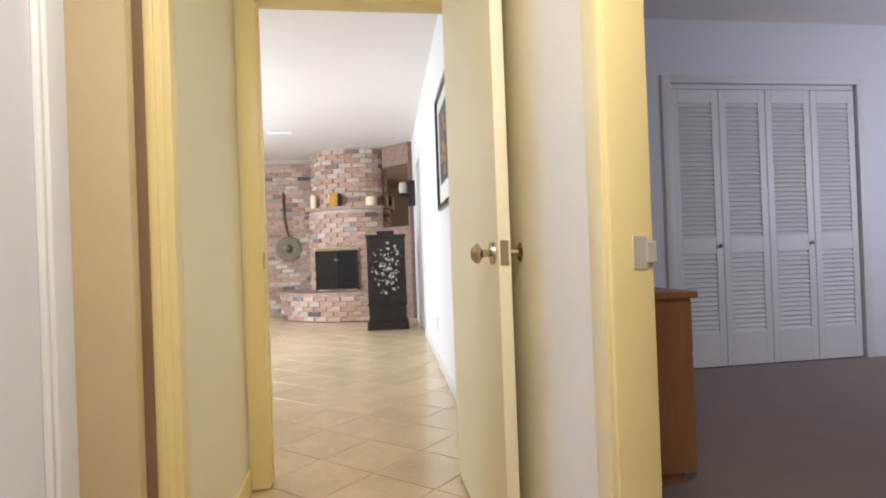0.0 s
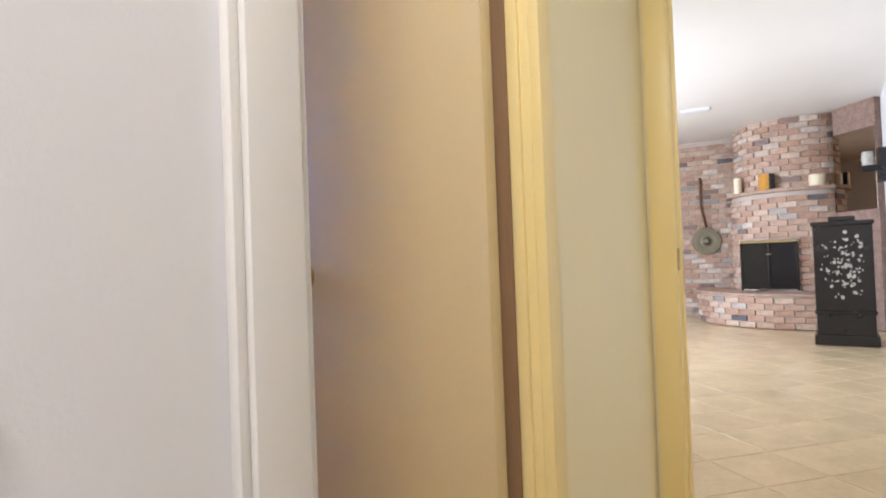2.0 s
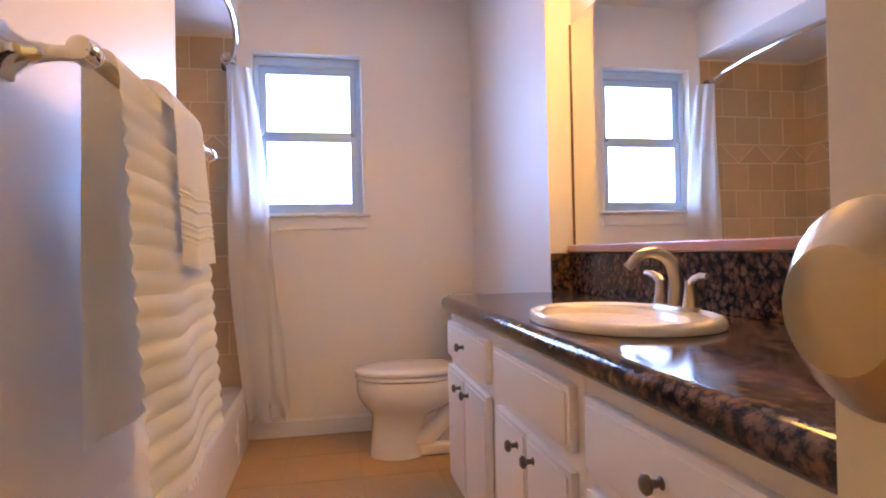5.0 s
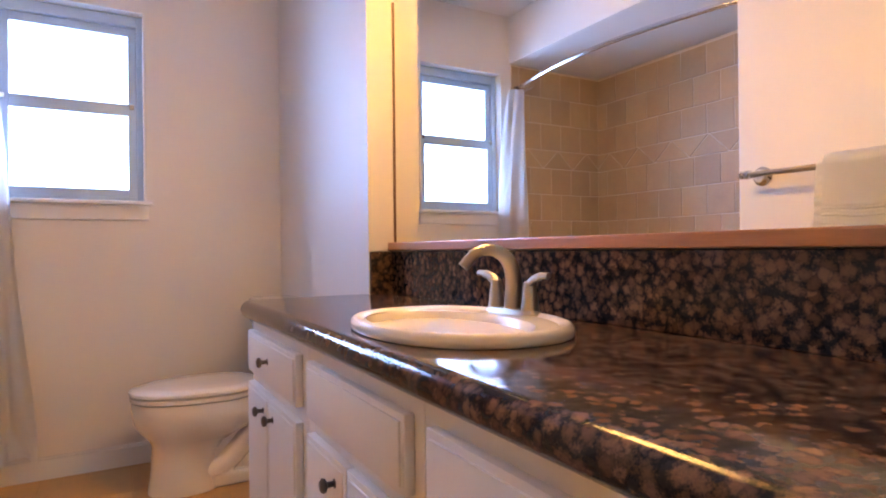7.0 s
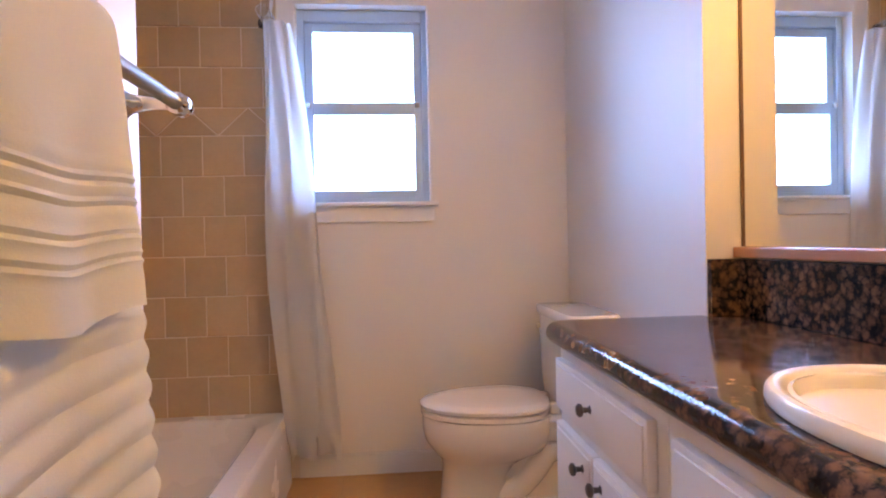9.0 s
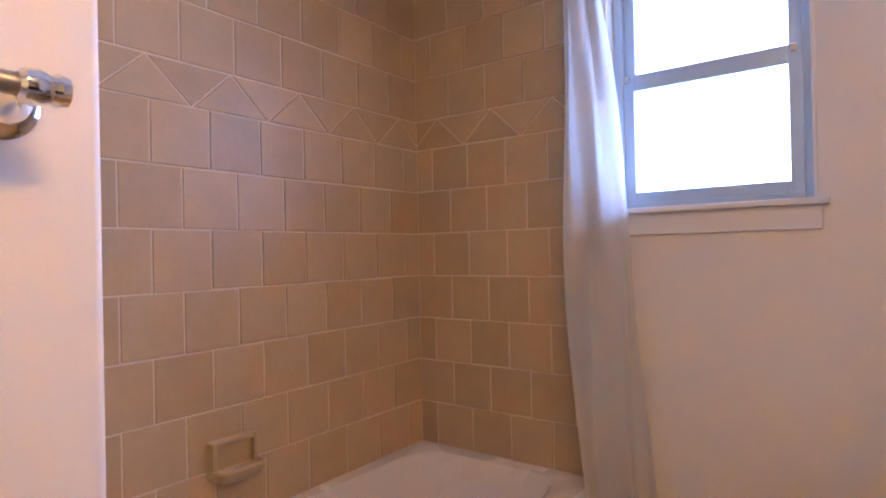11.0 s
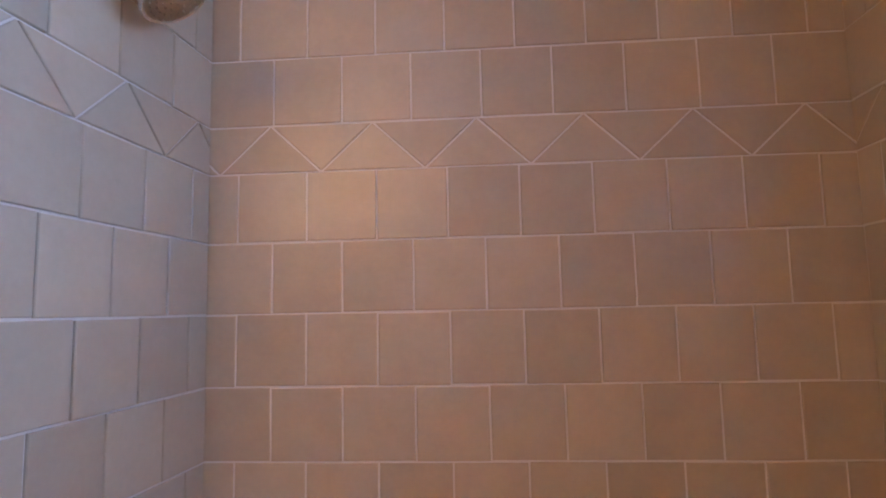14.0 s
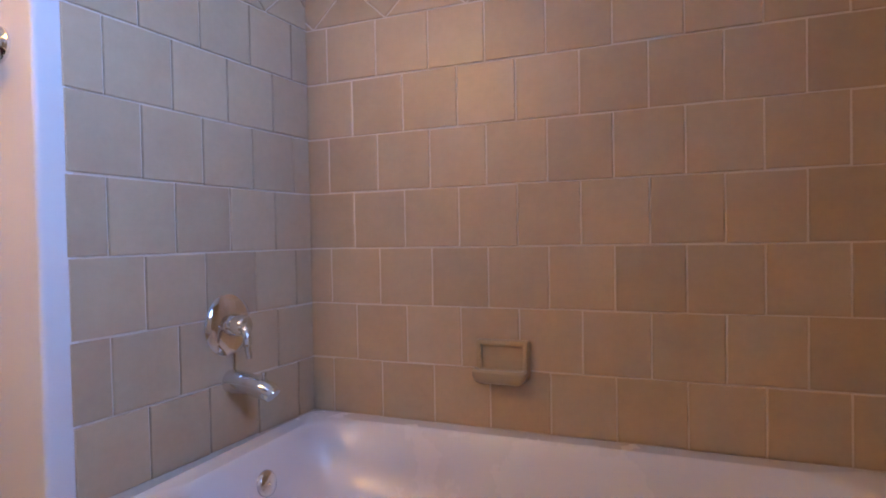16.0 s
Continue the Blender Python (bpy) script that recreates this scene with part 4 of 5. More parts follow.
def bifold():
    cx0, cx1, yy = 2.80, 4.36, 3.10
    t = thing("closet_bifold_doors", ((cx0 + cx1) / 2, yy, 0), "white louvred bifold closet doors standing closed", "closet door")
    w = (cx1 - cx0) / 4
    for k in range(4):
        x0, x1 = cx0 + w * k + 0.003, cx0 + w * (k + 1) - 0.003
        bm = bx(x0, x0 + 0.055, yy, yy + 0.028, 0.012, 2.10, 0.003)
        bx(x1 - 0.055, x1, yy, yy + 0.028, 0.012, 2.10, 0.003, bm=bm)
        for za, zb in ((0.012, 0.26), (0.86, 0.98), (2.0, 2.10)):
            bx(x0 + 0.055, x1 - 0.055, yy, yy + 0.028, za, zb, 0.003, bm=bm)
        p = part("panel", bm, WHITE, t)
        part("panel_back", bx(x0 + 0.05, x1 - 0.05, yy + 0.024, yy + 0.028, 0.2, 2.05), WHITE, p)
        me = None
        for za, zb in ((0.26, 0.86), (0.98, 2.0)):
            n = int((zb - za) / 0.034)
            for j in range(n):
                z = za + (j + 0.5) * (zb - za) / n
                if me is None:
                    b = bx(x0 + 0.054, x1 - 0.054, -0.004, 0.004, -0.021, 0.021)
                    b.transform(Matrix.Rotation(radians(-32), 4, "X"))
                    XF[0] = BATH
                    o = link_bm("louvre", b, WHITE)
                    XF[0] = HALL
                    me = o.data
                else:
                    o = new("louvre", me)
                o.parent = p
                o.matrix_basis = HALL @ Matrix.Translation((0, yy + 0.012, z))
        if k in (0, 2):
            part("closet_knob", turned([(0, 0.026), (0.014, 0.022), (0.016, 0.016), (0.007, 0.01), (0.007, 0)], place(x1 - 0.03, yy, 0.92, ALONG_Y), 14), PEWTER, p, "small dark knob", True)
    part("top_track", bx(cx0, cx1, yy + 0.004, yy + 0.04, 2.105, 2.14, 0.002), WHITE, t)
bifold()
casing("trim_closet", "white closet door casing", [(2.72, 2.79, 3.074, 3.09, 0, 2.20), (4.37, 4.44, 3.074, 3.09, 0, 2.20), (2.79, 4.37, 3.074, 3.09, 2.145, 2.20)], WHITE)

def dresser():
    XF[0] = HALL @ Matrix.Translation((0.02, -0.36, 0))
    d = thing("dresser", (1.5, 2.2, 0), "orange oak bedroom dresser with a flat top", "dresser")
    part("carcass", bx(1.24, 1.70, 1.56, 2.75, 0.05, 0.735, 0.003), OAK, d)
    part("plinth", bx(1.26, 1.66, 1.58, 2.73, 0.004, 0.05), OAK, d)
    part("top", bx(1.22, 1.722, 1.54, 2.77, 0.735, 0.76, 0.005, 3), OAK, d)
    for r in range(3):
        for c in range(2):
            f = part("drawer_front", bx(1.70, 1.716, 1.58 + c * 0.59, 2.15 + c * 0.58, 0.08 + r * 0.218, 0.285 + r * 0.218, 0.004), OAK, d)
            part("pull", turned([(0, 0.02), (0.012, 0.018), (0.006, 0.008), (0.006, 0)], place(1.716, 1.865 + c * 0.59, 0.18 + r * 0.218, ALONG_X), 12), PEWTER, f, "dark pull", True)
    m = thing("dresser_mirror", (1.50, 2.15, 0.76), "oak framed mirror standing on the dresser", "mirror")
    bm = bx(1.485, 1.515, 1.60, 1.66, 0.76, 1.55, 0.004)
    bx(1.485, 1.515, 2.62, 2.68, 0.76, 1.55, 0.004, bm=bm)
    bx(1.485, 1.515, 1.66, 2.62, 1.48, 1.55, 0.004, bm=bm)
    bx(1.485, 1.515, 1.66, 2.62, 0.76, 0.82, 0.004, bm=bm)
    part("mirror_frame", bm, OAK, m)
    part("mirror_glass", bx(1.50, 1.505, 1.65, 2.63, 0.81, 1.49), MIRROR, m)
    XF[0] = HALL
dresser()

# living room right wall: slanted, with a picture and a cased opening
ang = math.atan2(0.25, 4.0)
W0 = Matrix.Translation((0.98, 1.70, 0)) @ Matrix.Rotation(-ang, 4, "Z")
XF[0] = HALL @ W0
bm = bx(0, 0.1, 0.0, 3.95, -0.06, 2.7)
bx(0, 0.1, 4.85, 8.0, -0.06, 2.6, bm=bm)
bx(0, 0.1, 3.95, 4.85, 2.05, 2.6, bm=bm)
structure("wall_living_right", bm, HALLWALL, "bright white living room wall", "wall")
structure("wall_living_side_room", bx(0.9, 1.0, 3.0, 8.0, -0.06, 2.7), HALLWALL, "plain wall beyond the cased opening", "wall")
casing("trim_living_opening", "white casing round an opening in the living room", [(-0.016, 0.0, 3.86, 3.94, 0, 2.12), (-0.016, 0.0, 4.86, 4.94, 0, 2.12), (-0.016, 0.0, 3.94, 4.86, 2.055, 2.12), (0.0, 0.1, 3.945, 3.955, 0, 2.05)], WHITE)
structure("baseboard_living", bx(-0.012, 0, 0.02, 3.85, 0, 0.09, 0.003), WHITE, "white living room baseboard", "baseboard")

def picture():
    p = thing("framed_picture", (0, 1.5, 1.29), "black framed dark print with a golden motif and white mat", "picture")
    y0, y1, z0, z1 = 0.74, 1.61, 1.25, 2.05
    bm = bx(-0.03, 0, y0, y0 + 0.035, z0, z1, 0.004)
    bx(-0.03, 0, y1 - 0.035, y1, z0, z1, 0.004, bm=bm)
    bx(-0.03, 0, y0 + 0.035, y1 - 0.035, z0, z0 + 0.035, 0.004, bm=bm)
    bx(-0.03, 0, y0 + 0.035, y1 - 0.035, z1 - 0.035, z1, 0.004, bm=bm)
    part("picture_frame", bm, LACQUER, p)
    part("mat", bx(-0.012, -0.004, y0 + 0.03, y1 - 0.03, z0 + 0.03, z1 - 0.03), PAPER, p, "white mat board")
    part("print", bx(-0.016, -0.011, y0 + 0.16, y1 - 0.16, z0 + 0.17, z1 - 0.13), ARTDARK, p, "dark print")
    rnd = random.Random(4)
    bm = None
    for k in range(34):
        a, r = rnd.uniform(0, 6.28), rnd.uniform(0, 1)
        yc, zc = (y0 + y1) / 2 + 0.16 * r * math.cos(a), z0 + 0.40 + 0.19 * r * math.sin(a)
        s = rnd.uniform(0.012, 0.035)
        bm = turned([(0, 0.002), (s, 0.0015), (s, 0)], place(-0.0165, yc, zc, Matrix.Rotation(radians(-90), 4, "Y")), 7, bm)
    part("motif", bm, ARTGOLD, p, "golden motif")
picture()
o = thing("wall_outlet", (0, 2.35, 0.32), "white wall outlet plate near the floor", "outlet")
part("plate", bx(-0.006, 0, 2.31, 2.39, 0.28, 0.40, 0.002), WHITE, o)
part("socket", bx(-0.008, -0.005, 2.335, 2.365, 0.30, 0.38, 0.001), LOUVRE, o)
o = thing("light_switch", (0, 2.7, 1.2), "white wall switch plate beside the picture", "switch")
part("plate", bx(-0.006, 0, 2.72, 2.79, 1.17, 1.29, 0.002), WHITE, o)
part("toggle", bx(-0.014, -0.005, 2.748, 2.762, 1.22, 1.245, 0.002), LOUVRE, o)
XF[0] = HALL

# living room far walls
bm = bx(-4.6, -4.5, 1.6, 11.0, -0.06, 2.7)
structure("wall_living_left", bm, HALLWALL, "plain white living room wall", "wall")
structure("wall_living_far", bx(-4.6, 4.0, 9.25, 9.4, -0.06, 2.7), MORTAR, "mortar wall behind the far bricks", "wall")
structure("wall_living_end", bx(3.9, 4.0, 3.7, 11.0, -0.06, 2.7), HALLWALL, "plain wall that closes the living room", "wall")

CX, CY = 0.55, 8.85
def brick_box(w, h, d):
    b = bmesh.new()
    bmesh.ops.create_cube(b, size=1)
    bmesh.ops.transform(b, matrix=Matrix.Diagonal((w, d, h, 1)), verts=b.verts)
    bmesh.ops.bevel(b, geom=b.edges[:], offset=0.004, segments=1, affect="EDGES")
    return b

def fireplace():
    f = thing("fireplace", (CX, CY, 0), "rounded antique brick fireplace with a raised hearth", "fireplace")
    def arc(r, z0, z1):
        pts = [(CX + r * math.cos(radians(a)), CY + r * math.sin(radians(a))) for a in range(170, 372, 6)]
        return prism(pts, z0, z1)
    part("hearth", arc(1.27, 0, 0.385), MORTAR, f)
    part("hearth_cap", arc(1.30, 0.385, 0.415), BRICKS, f, "brick hearth ledge")
    part("lower_drum", arc(0.785, 0.385, 1.66), MORTAR, f)
    part("mantel_ledge", arc(0.86, 1.66, 1.70), BRICKS, f, "brick mantel ledge")
    part("upper_drum", arc(0.725, 1.70, 2.6), MORTAR, f)
    b = brick_box(0.195, 0.062, 0.05)
    XF[0] = BATH
    first = link_bm("brick", b, BRICK)
    XF[0] = HALL
    me = first.data
    rnd = random.Random(21)
    made = [first]
    for r, z0, z1, a0, a1 in ((1.262, 0.0, 0.38, 195, 300), (0.778, 0.42, 1.655, 185, 325)):
        rows = int((z1 - z0) / 0.074)
        step = math.degrees(0.207 / r)
        for j in range(rows):
            a = a0 + (step / 2 if j % 2 else 0)
            z = z0 + 0.037 + j * 0.074
            while a < a1:
                u = CX + r * math.cos(radians(a))
                if not (r < 1 and 0.445 < z < 1.08 and -0.13 < u < 0.53):
                    o = made.pop() if made else new("brick", me)
                    o.parent = f
                    o.matrix_parent_inverse = f.matrix_basis.inverted()
                    o.matrix_basis = HALL @ Matrix.Translation((u, CY + r * math.sin(radians(a)), z)) @ Matrix.Rotation(radians(a + 90 + rnd.uniform(-1, 1)), 4, "Z") @ Matrix.Translation((0, rnd.uniform(-0.004, 0.004), 0))
                a += step
    bm = None
    for j in range(int(0.9 / 0.074)):
        a = 190 + (9 if j % 2 else 0)
        while a < 330:
            b = brick_box(0.195, 0.062, 0.05)
            b.transform(Matrix.Translation((CX + 0.72 * math.cos(radians(a)), CY + 0.72 * math.sin(radians(a)), 1.735 + j * 0.074)) @ Matrix.Rotation(radians(a + 90), 4, "Z"))
            bm = join(bm, b)
            a += math.degrees(0.207 / 0.72)
    tagged(part("upper_bricks", bm, BRICKS, f), kind="stuff")
    # firebox
    ux, vy = 0.20, CY - 0.80
    part("firebox_glass", bx(ux - 0.30, ux + 0.30, vy - 0.03, vy + 0.02, 0.45, 1.03, 0.004), BLACKGLASS, f, "dark glass fire doors")
    part("firebox_hood", bx(ux - 0.32, ux + 0.32, vy - 0.045, vy + 0.0, 1.03, 1.07, 0.003), BRASS, f, "polished brass hood strip")
    bm = bx(ux - 0.32, ux - 0.295, vy - 0.045, vy + 0.02, 0.43, 1.03, 0.003)
    bx(ux + 0.295, ux + 0.32, vy - 0.045, vy + 0.02, 0.43, 1.03, 0.003, bm=bm)
    bx(ux - 0.01, ux + 0.01, vy - 0.042, vy + 0.0, 0.45, 1.03, 0.003, bm=bm)
    part("firebox_frame", bm, LACQUER, f, "black metal frame")
    part("fire_handle", bx(ux - 0.03, ux + 0.03, vy - 0.06, vy - 0.04, 0.88, 0.895, 0.003), BRASS, f)
fireplace()

rnd = random.Random(9)
bm = None
for j in range(34):
    u = -2.4 + (0.1 if j % 2 else 0)
    while u < 0.1:
        b = brick_box(0.195, 0.062, 0.03)
        b.transform(Matrix.Translation((u, 9.245 + rnd.uniform(-0.004, 0.004), 0.04 + j * 0.074 + 0.02)))
        bm = join(bm, b)
        u += 0.207
tagged(link_bm("wall_bricks", bm, BRICKS), "antique red and grey bricks of the far wall", "bricks", "", "stuff")

for u, v, r, h, mat, nm, lb in ((-0.13, 8.38, 0.05, 0.21, WAX, "candle", "tall white pillar candle on the mantel"), (0.75, 8.13, 0.09, 0.15, WAX, "candle", "wide yellow pillar candle on the mantel")):
    t = thing(nm, (u, v, 1.70), lb, "candle")
    part("wax", turned([(0, h), (r * 0.8, h), (r, h - 0.01), (r, 0.0), (0, 0.0)], place(u, v, 1.70), 20), mat, t, "", True)
    part("wick", tube([(u, v, 1.70 + h - 0.002), (u, v, 1.70 + h + 0.015)], 0.002, 6), LACQUER, t)
t = thing("mantel_box", (0.21, 8.10, 1.70), "gold and black decorated box on the mantel", "box")
part("body", bx(0.12, 0.24, 8.06, 8.14, 1.70, 1.90, 0.004), ARTGOLD, t)
part("side_panel", bx(0.242, 0.30, 8.06, 8.14, 1.70, 1.90, 0.004), LACQUER, t)

g = thing("wall_gong", (-0.62, 9.2, 1.1), "round old bronze gong on the brick wall", "gong")
GM = place(-0.62, 9.225, 1.10, ALONG_Y)
part("disc", turned([(0, 0.05), (0.03, 0.048), (0.05, 0.03), (0.10, 0.022), (0.12, 0.028), (0.17, 0.02), (0.2, 0.022), (0.205, 0)], GM, 36), GONGMETAL, g, "", True)
part("hanger", tube([(-0.62, 9.2, 1.30), (-0.68, 9.2, 1.62), (-0.68, 9.2, 2.05)], 0.018, 8), DARKWOOD, g, "dark wooden hanger", True)

def black_cabinet():
    c = thing("lacquer_cabinet", (0.86, 6.6, 0), "black lacquer cabinet with pale flower inlay", "cabinet")
    m = Matrix.Translation((0.86, 6.62, 0)) @ Matrix.Rotation(radians(-4), 4, "Z")
    def q(*a):
        b = bx(*a)
        b.transform(m)
        return b
    part("base", q(-0.26, 0.26, -0.20, 0.16, 0.0, 0.10, 0.008), LACQUER, c)
    part("lower_drawer", q(-0.235, 0.235, -0.175, 0.16, 0.10, 0.30, 0.006), LACQUER, c)
    part("moulding", q(-0.25, 0.25, -0.19, 0.16, 0.30, 0.33, 0.008), LACQUER, c)
    d = part("body", q(-0.24, 0.24, -0.175, 0.16, 0.33, 1.16, 0.006), LACQUER, c)
    part("cornice", q(-0.255, 0.255, -0.19, 0.16, 1.16, 1.20, 0.008), LACQUER, c)
    part("crest", q(-0.11, 0.11, -0.15, 0.10, 1.20, 1.245, 0.01), LACQUER, c)
    rnd = random.Random(13)
    bm = None
    for k in range(120):
        x = rnd.gauss(0.02, 0.09)
        z = rnd.gauss(0.78, 0.16)
        if abs(x) > 0.19 or not 0.42 < z < 1.10:
            continue
        s = rnd.uniform(0.006, 0.021)
        bm = turned([(0, 0.003), (s, 0.001), (s, 0)], m @ place(x, -0.175, z, ALONG_Y @ Matrix.Rotation(rnd.uniform(0, 3), 4, "Z")), 6, bm, (1, rnd.uniform(0.35, 1)))
    tagged(part("flower_inlay", bm, INLAY, d, "pale mother-of-pearl flowers"), kind="stuff")
black_cabinet()

s = thing("smoked_mirror", (1.0, 7.9, 1.33), "bronze tinted mirror panel beside the fireplace", "mirror")
sm = Matrix.Translation((0.93, 8.10, 0)) @ Matrix.Rotation(radians(-52), 4, "Z")
b = bx(0, 0.58, -0.008, 0.008, 1.36, 2.28, 0.002)
b.transform(sm)
part("tinted_glass", b, SMOKED, s, "smoky tinted glass")
b = bx(0, 0.58, 0.008, 0.10, 0.0, 2.6)
b.transform(sm)
structure("wall_chimney_side", b, BRICKS, "shaded brick wall beside the chimney", "wall")
XF[0] = HALL @ Matrix.Translation((-0.19, 0, 0))
s = thing("wall_sconce", (1.35, 7.0, 1.6), "black iron wall sconce with a pale shade", "wall lamp")
part("bracket", bx(1.28, 1.50, 7.05, 7.12, 1.72, 1.78, 0.008), LACQUER, s)
part("plate", bx(1.42, 1.50, 7.02, 7.16, 1.60, 1.95, 0.006), LACQUER, s)
part("shade", turned([(0.05, 0), (0.06, 0.06), (0.05, 0.14), (0, 0.14)], place(1.34, 7.08, 1.78), 16), INLAY, s, "pale cup", True)
XF[0] = HALL
v = thing("ceiling_vent", (-0.4, 7.0, 2.59), "white ceiling air vent with slats", "vent")
part("frame", bx(-0.62, -0.30, 6.93, 7.07, 2.585, 2.6, 0.003), WHITE, v)
for k in range(4):
    part("slat", bx(-0.60, -0.32, 6.945 + k * 0.03, 6.962 + k * 0.03, 2.578, 2.586, 0.001), LOUVRE, v)

# diagonal floor tiles of the hall and living room
rnd = random.Random(12)
S = 0.335
b = bmesh.new()
bmesh.ops.create_cube(b, size=1)
bmesh.ops.transform(b, matrix=Matrix.Diagonal((S - 0.006, S - 0.006, 0.014, 1)), verts=b.verts)
bmesh.ops.bevel(b, geom=[e for e in b.edges if e.verts[0].co.z > 0 and e.verts[1].co.z > 0], offset=0.002, segments=1, affect="EDGES")
me = bpy.data.meshes.new("floor_tile")
b.to_mesh(me)
me.materials.append(HALLTILE)
far = None
R45 = Matrix.Rotation(radians(45), 4, "Z")
count = 0
FH = bpy.data.objects["floor_hall"]
for i in range(-30, 40):
    for j in range(-30, 40):
        p = R45 @ Vector((i * S, j * S, 0))
        if not (-0.35 < p.x < 1.0 and -2.0 < p.y < 2.0 or -2.6 < p.x < 2.0 and 1.9 <= p.y < 9.0):
            continue
        if p.y > 1.9 and p.x > 1.0 + 0.0925 * (p.y - 1.7) + 0.4:
            continue
        if p.x < -0.05 and p.y < 1.6:
            continue
        m = Matrix.Translation((p.x, p.y, -0.0125 + rnd.uniform(-0.0004, 0.0004))) @ R45
        if -0.8 < p.x and p.y < 6.4 and count < 290:
            o = new("floor_tile", me)
            o.parent = FH if p.y < 1.6 else FLIV
            o.matrix_basis = HALL @ m
            count += 1
        else:
            c = b.copy()
            c.transform(m)
            far = join(far, c)
b.free()
tagged(link_bm("floor_tiles_far", far, HALLTILE), "beige ceramic floor tiles laid diagonally, farther off", "floor tiles", "", "stuff")
XF[0] = BATH

# ---- bathroom tiles ----
P, J = 0.1695, 0.0043
ZB, ZT = 1.468, 1.586


def tile_mesh(poly, name):
    """A tile from a 2D outline (u, z), 8 mm thick with eased edges, standing on w = 0."""
    n = len(poly)
    cx, cz = sum(p[0] for p in poly) / n, sum(p[1] for p in poly) / n
    def shrink(d):
        out = []
        for k in range(n):
            a, b, c = Vector(poly[k - 1]), Vector(poly[k]), Vector(poly[(k + 1) % n])
            e1, e2 = (b - a).normalized(), (c - b).normalized()
            n1, n2 = Vector((-e1.y, e1.x)), Vector((-e2.y, e2.x))
            bis = (n1 + n2).normalized()
            out.append(b + bis * d / max(0.3, bis.dot(n1)))
        return out
    verts, faces = [], []
    for d, w in ((0, 0), (0, 0.0075), (0.0018, 0.0092)):
        verts += [(p.x, p.y, w) for p in shrink(d)]
    for r in range(2):
        for k in range(n):
            j = (k + 1) % n
            faces.append((r * n + k, r * n + j, (r + 1) * n + j, (r + 1) * n + k))
    faces.append(tuple(range(2 * n, 3 * n)))
    me = bpy.data.meshes.new(name)
    me.from_pydata(verts, [], faces)
    me.materials.append(TILE)
    return me


def clip(poly, lo, hi):
    for sgn, lim in ((1, lo), (-1, -hi)):
        out = []
        for k in range(len(poly)):
            a, b = poly[k - 1], poly[k]
            da, db = sgn * a[0] - lim, sgn * b[0] - lim
            if (da < 0) != (db < 0):
                f = da / (da - db)
                out.append((a[0] + (b[0] - a[0]) * f, a[1] + (b[1] - a[1]) * f))
            if db >= 0:
                out.append(b)
        poly = out
        if len(poly) < 3:
            return []
    return poly


def inset(poly, d):
    n = len(poly)
    out = []
    for k in range(n):
        a, b, c = Vector(poly[k - 1]), Vector(poly[k]), Vector(poly[(k + 1) % n])
        if (b - a).length < 1e-6 or (c - b).length < 1e-6:
            return []
        e1, e2 = (b - a).normalized(), (c - b).normalized()
        n1, n2 = Vector((-e1.y, e1.x)), Vector((-e2.y, e2.x))
        bis = n1 + n2
        if bis.length < 1e-4:
            return []
        bis.normalize()
        out.append(tuple(b + bis * d / max(0.3, bis.dot(n1))))
    return out


SHARED = {}


def lay(poly, parent, m, rnd):
    poly = inset(poly, J / 2)
    if not poly:
        return
    us = [p[0] for p in poly]
    if max(us) - min(us) < 0.012:
        return
    cu, cz = sum(us) / len(us), sum(p[1] for p in poly) / len(poly)
    local = [(round(p[0] - cu, 4), round(p[1] - cz, 4)) for p in poly]
    key = tuple(local)
    if key not in SHARED:
        SHARED[key] = tile_mesh(local, "tile")
    o = new("tile", SHARED[key])
    tilt = Matrix.Rotation(rnd.uniform(-0.006, 0.006), 4, "X") @ Matrix.Rotation(rnd.uniform(-0.006, 0.006), 4, "Y") @ Matrix.Rotation(rnd.uniform(-0.004, 0.004), 4, "Z")
    o.parent = parent
    o.matrix_basis = m @ Matrix.Translation((cu, cz, rnd.uniform(-0.0006, 0.0006))) @ tilt


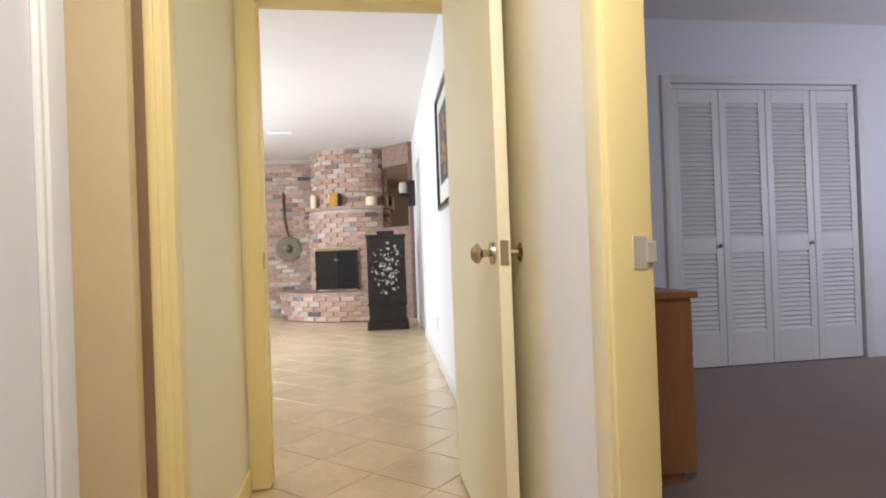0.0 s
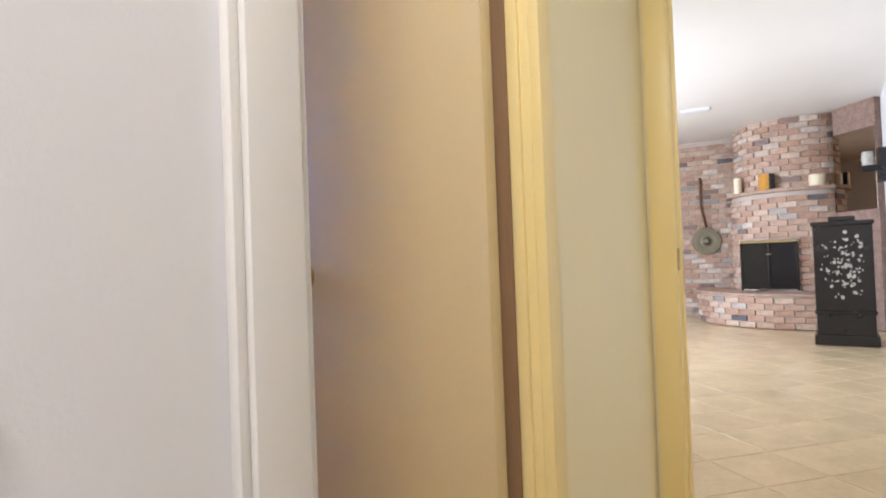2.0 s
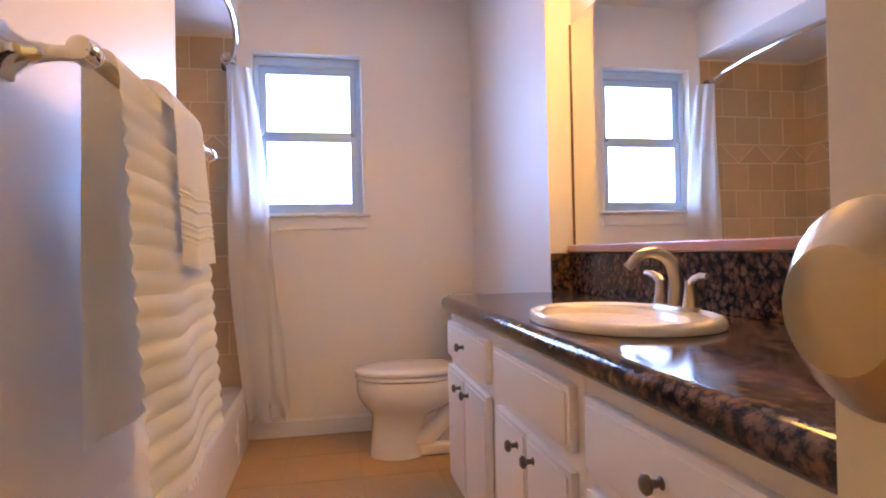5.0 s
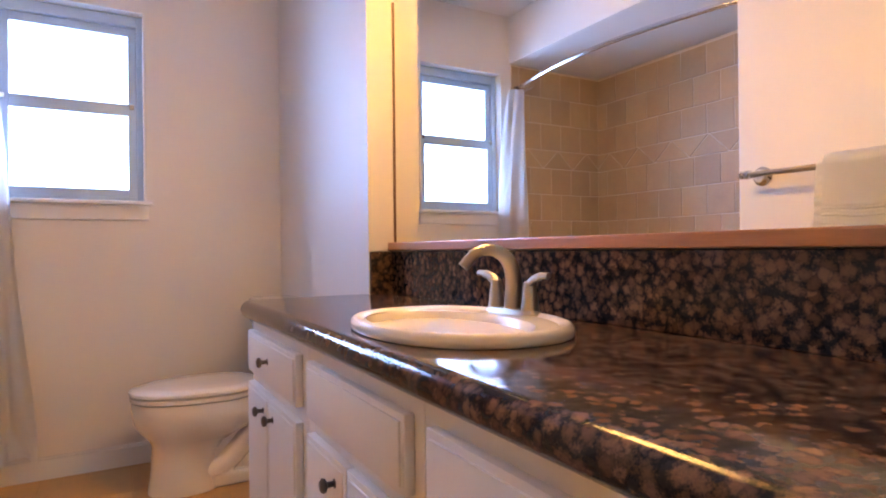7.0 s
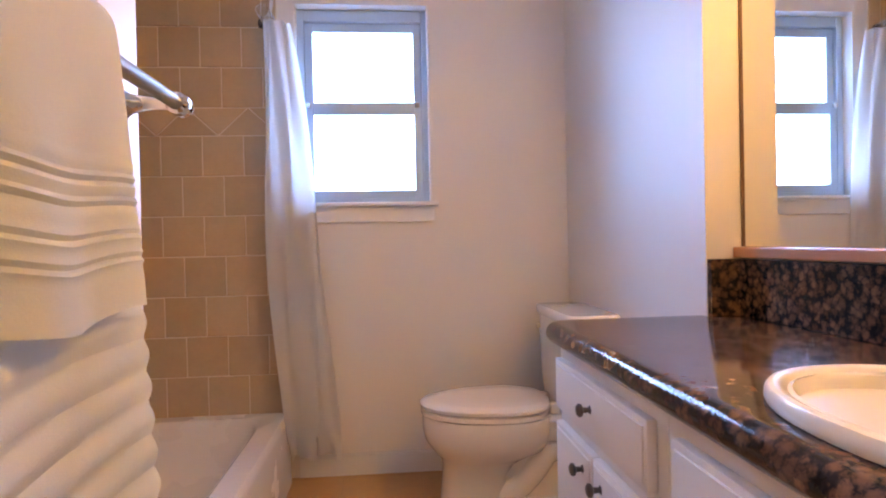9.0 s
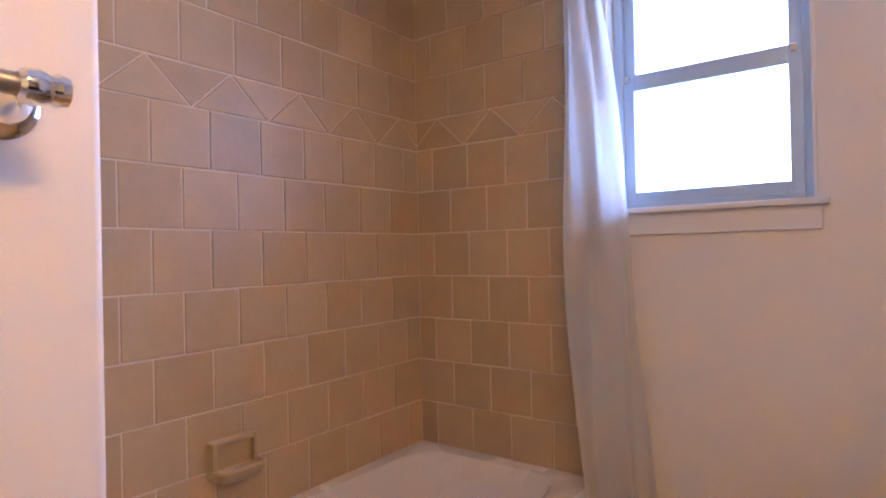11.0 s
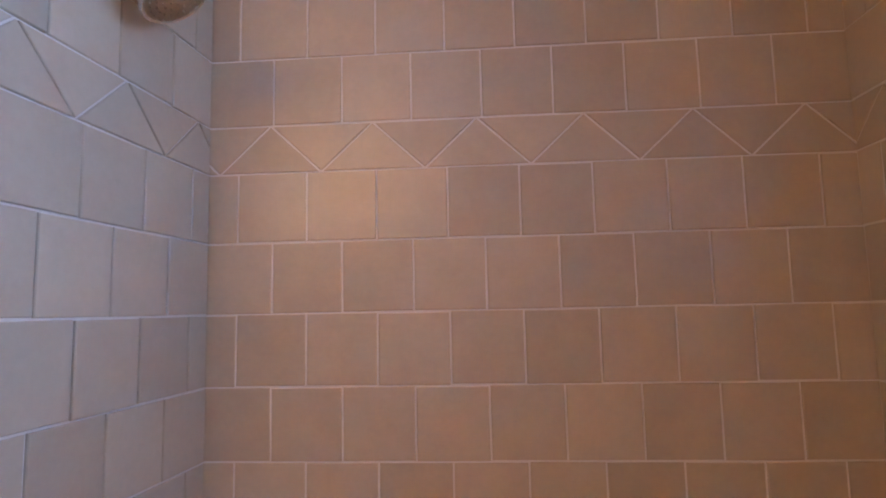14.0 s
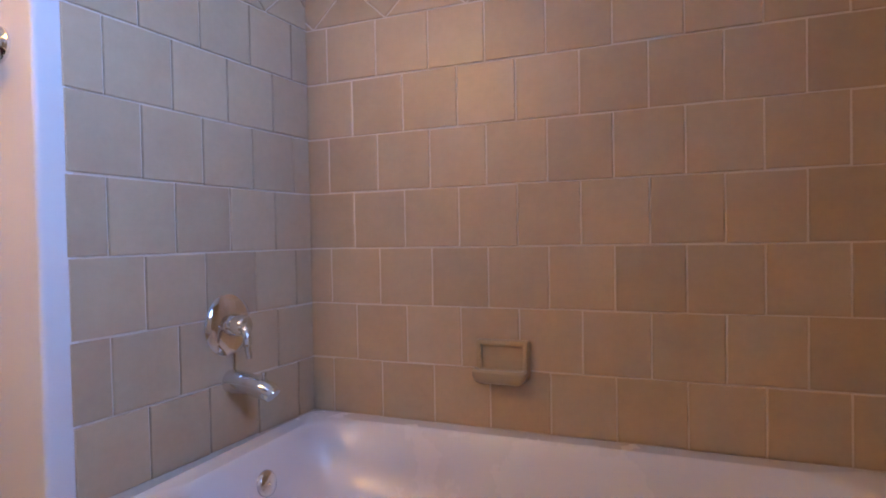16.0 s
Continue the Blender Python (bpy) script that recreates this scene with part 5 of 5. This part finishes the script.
def tiled(parent, m, u0, u1, offa, offb, tri, seed, zlow):
    rnd = random.Random(seed)
    edges = [ZB - P * k for k in range(0, 8)]
    rows = [(edges[k + 1], edges[k], k % 2 == 0) for k in range(7)]
    rows += [(ZT + P * k, min(ZT + P * (k + 1), 2.0985), k % 2 == 1) for k in range(3)]
    rows.append((ZT + 3 * P, 2.112, None))
    for za, zb, kind in rows:
        za = max(za, zlow)
        if zb - za < 0.02:
            continue
        off = offa if kind else offb
        width = P if kind is not None else P * 2
        k0 = math.floor((u0 - off) / width)
        u = off + k0 * width
        while u < u1:
            j = rnd.uniform(-0.0012, 0.0012)
            p = clip([(u, za + j), (u + width, za + j), (u + width, zb + j), (u, zb + j)], u0, u1)
            if p:
                lay(p, parent, m, rnd)
            u += width
    T = 0.2513
    k = math.floor((u0 - tri) / T) - 1
    u = tri + k * T
    while u < u1 + T:
        for p in ([(u - T / 2, ZB), (u + T / 2, ZB), (u, ZT)], [(u, ZT), (u + T / 2, ZB), (u + T, ZT)]):
            q = clip(p, u0, u1)
            if q:
                lay(q, parent, m, rnd)
        u += T


def frame_of(origin, u, w):
    """u along the wall, z up, w out of the wall."""
    u, w = Vector(u), Vector(w)
    z = Vector((0, 0, 1))
    return Matrix((( u.x, z.x, w.x, origin[0]), (u.y, z.y, w.y, origin[1]), (u.z, z.z, w.z, origin[2]), (0, 0, 0, 1)))


# back wall seen from the room: u runs towards the window
tiled(WTUB, frame_of((1.522, -0.010, 0), (-1, 0, 0), (0, 1, 0)), 0.0, 1.52, 0.079, 0.165, 1.522 - 1.364, 5, 0.27)
# shower end wall: u runs away from the back wall
tiled(WEND, frame_of((1.522, 0, 0), (0.0653, 0.99786, 0), (-0.99786, 0.0653, 0)), 0.0, 0.755, 0.075, 0.16, 0.055, 6, 0.27)
# window wall: u runs towards the back wall
tiled(WWIN, frame_of((0.0, 0.0, 0), (0, -1, 0), (1, 0, 0)), -0.735, 0.0, -0.08, -0.165, -0.108, 7, 0.27)

# bathroom floor tiles
fm = {}
rnd = random.Random(11)
W = 0.33
for i in range(11):
    for j in range(5):
        x, y = 0.0 + W * (i + 0.5), 0.77 + W * (j + 0.5) - 0.12
        if "f" not in fm:
            b = bmesh.new()
            bmesh.ops.create_cube(b, size=1)
            bmesh.ops.transform(b, matrix=Matrix.Diagonal((W - 0.005, W - 0.005, 0.012, 1)), verts=b.verts)
            bmesh.ops.bevel(b, geom=[e for e in b.edges if e.verts[0].co.z > 0 and e.verts[1].co.z > 0], offset=0.0015, segments=1, affect="EDGES")
            me = bpy.data.meshes.new("floor_tile")
            b.to_mesh(me)
            b.free()
            me.materials.append(FLOORTILE)
            fm["f"] = me
        o = new("floor_tile", fm["f"])
        o.parent = FLOOR
        o.matrix_basis = pose(x, y, -0.006 + rnd.uniform(-0.0004, 0.0004), rnd.uniform(-0.05, 0.05), rnd.uniform(-0.05, 0.05), 0)
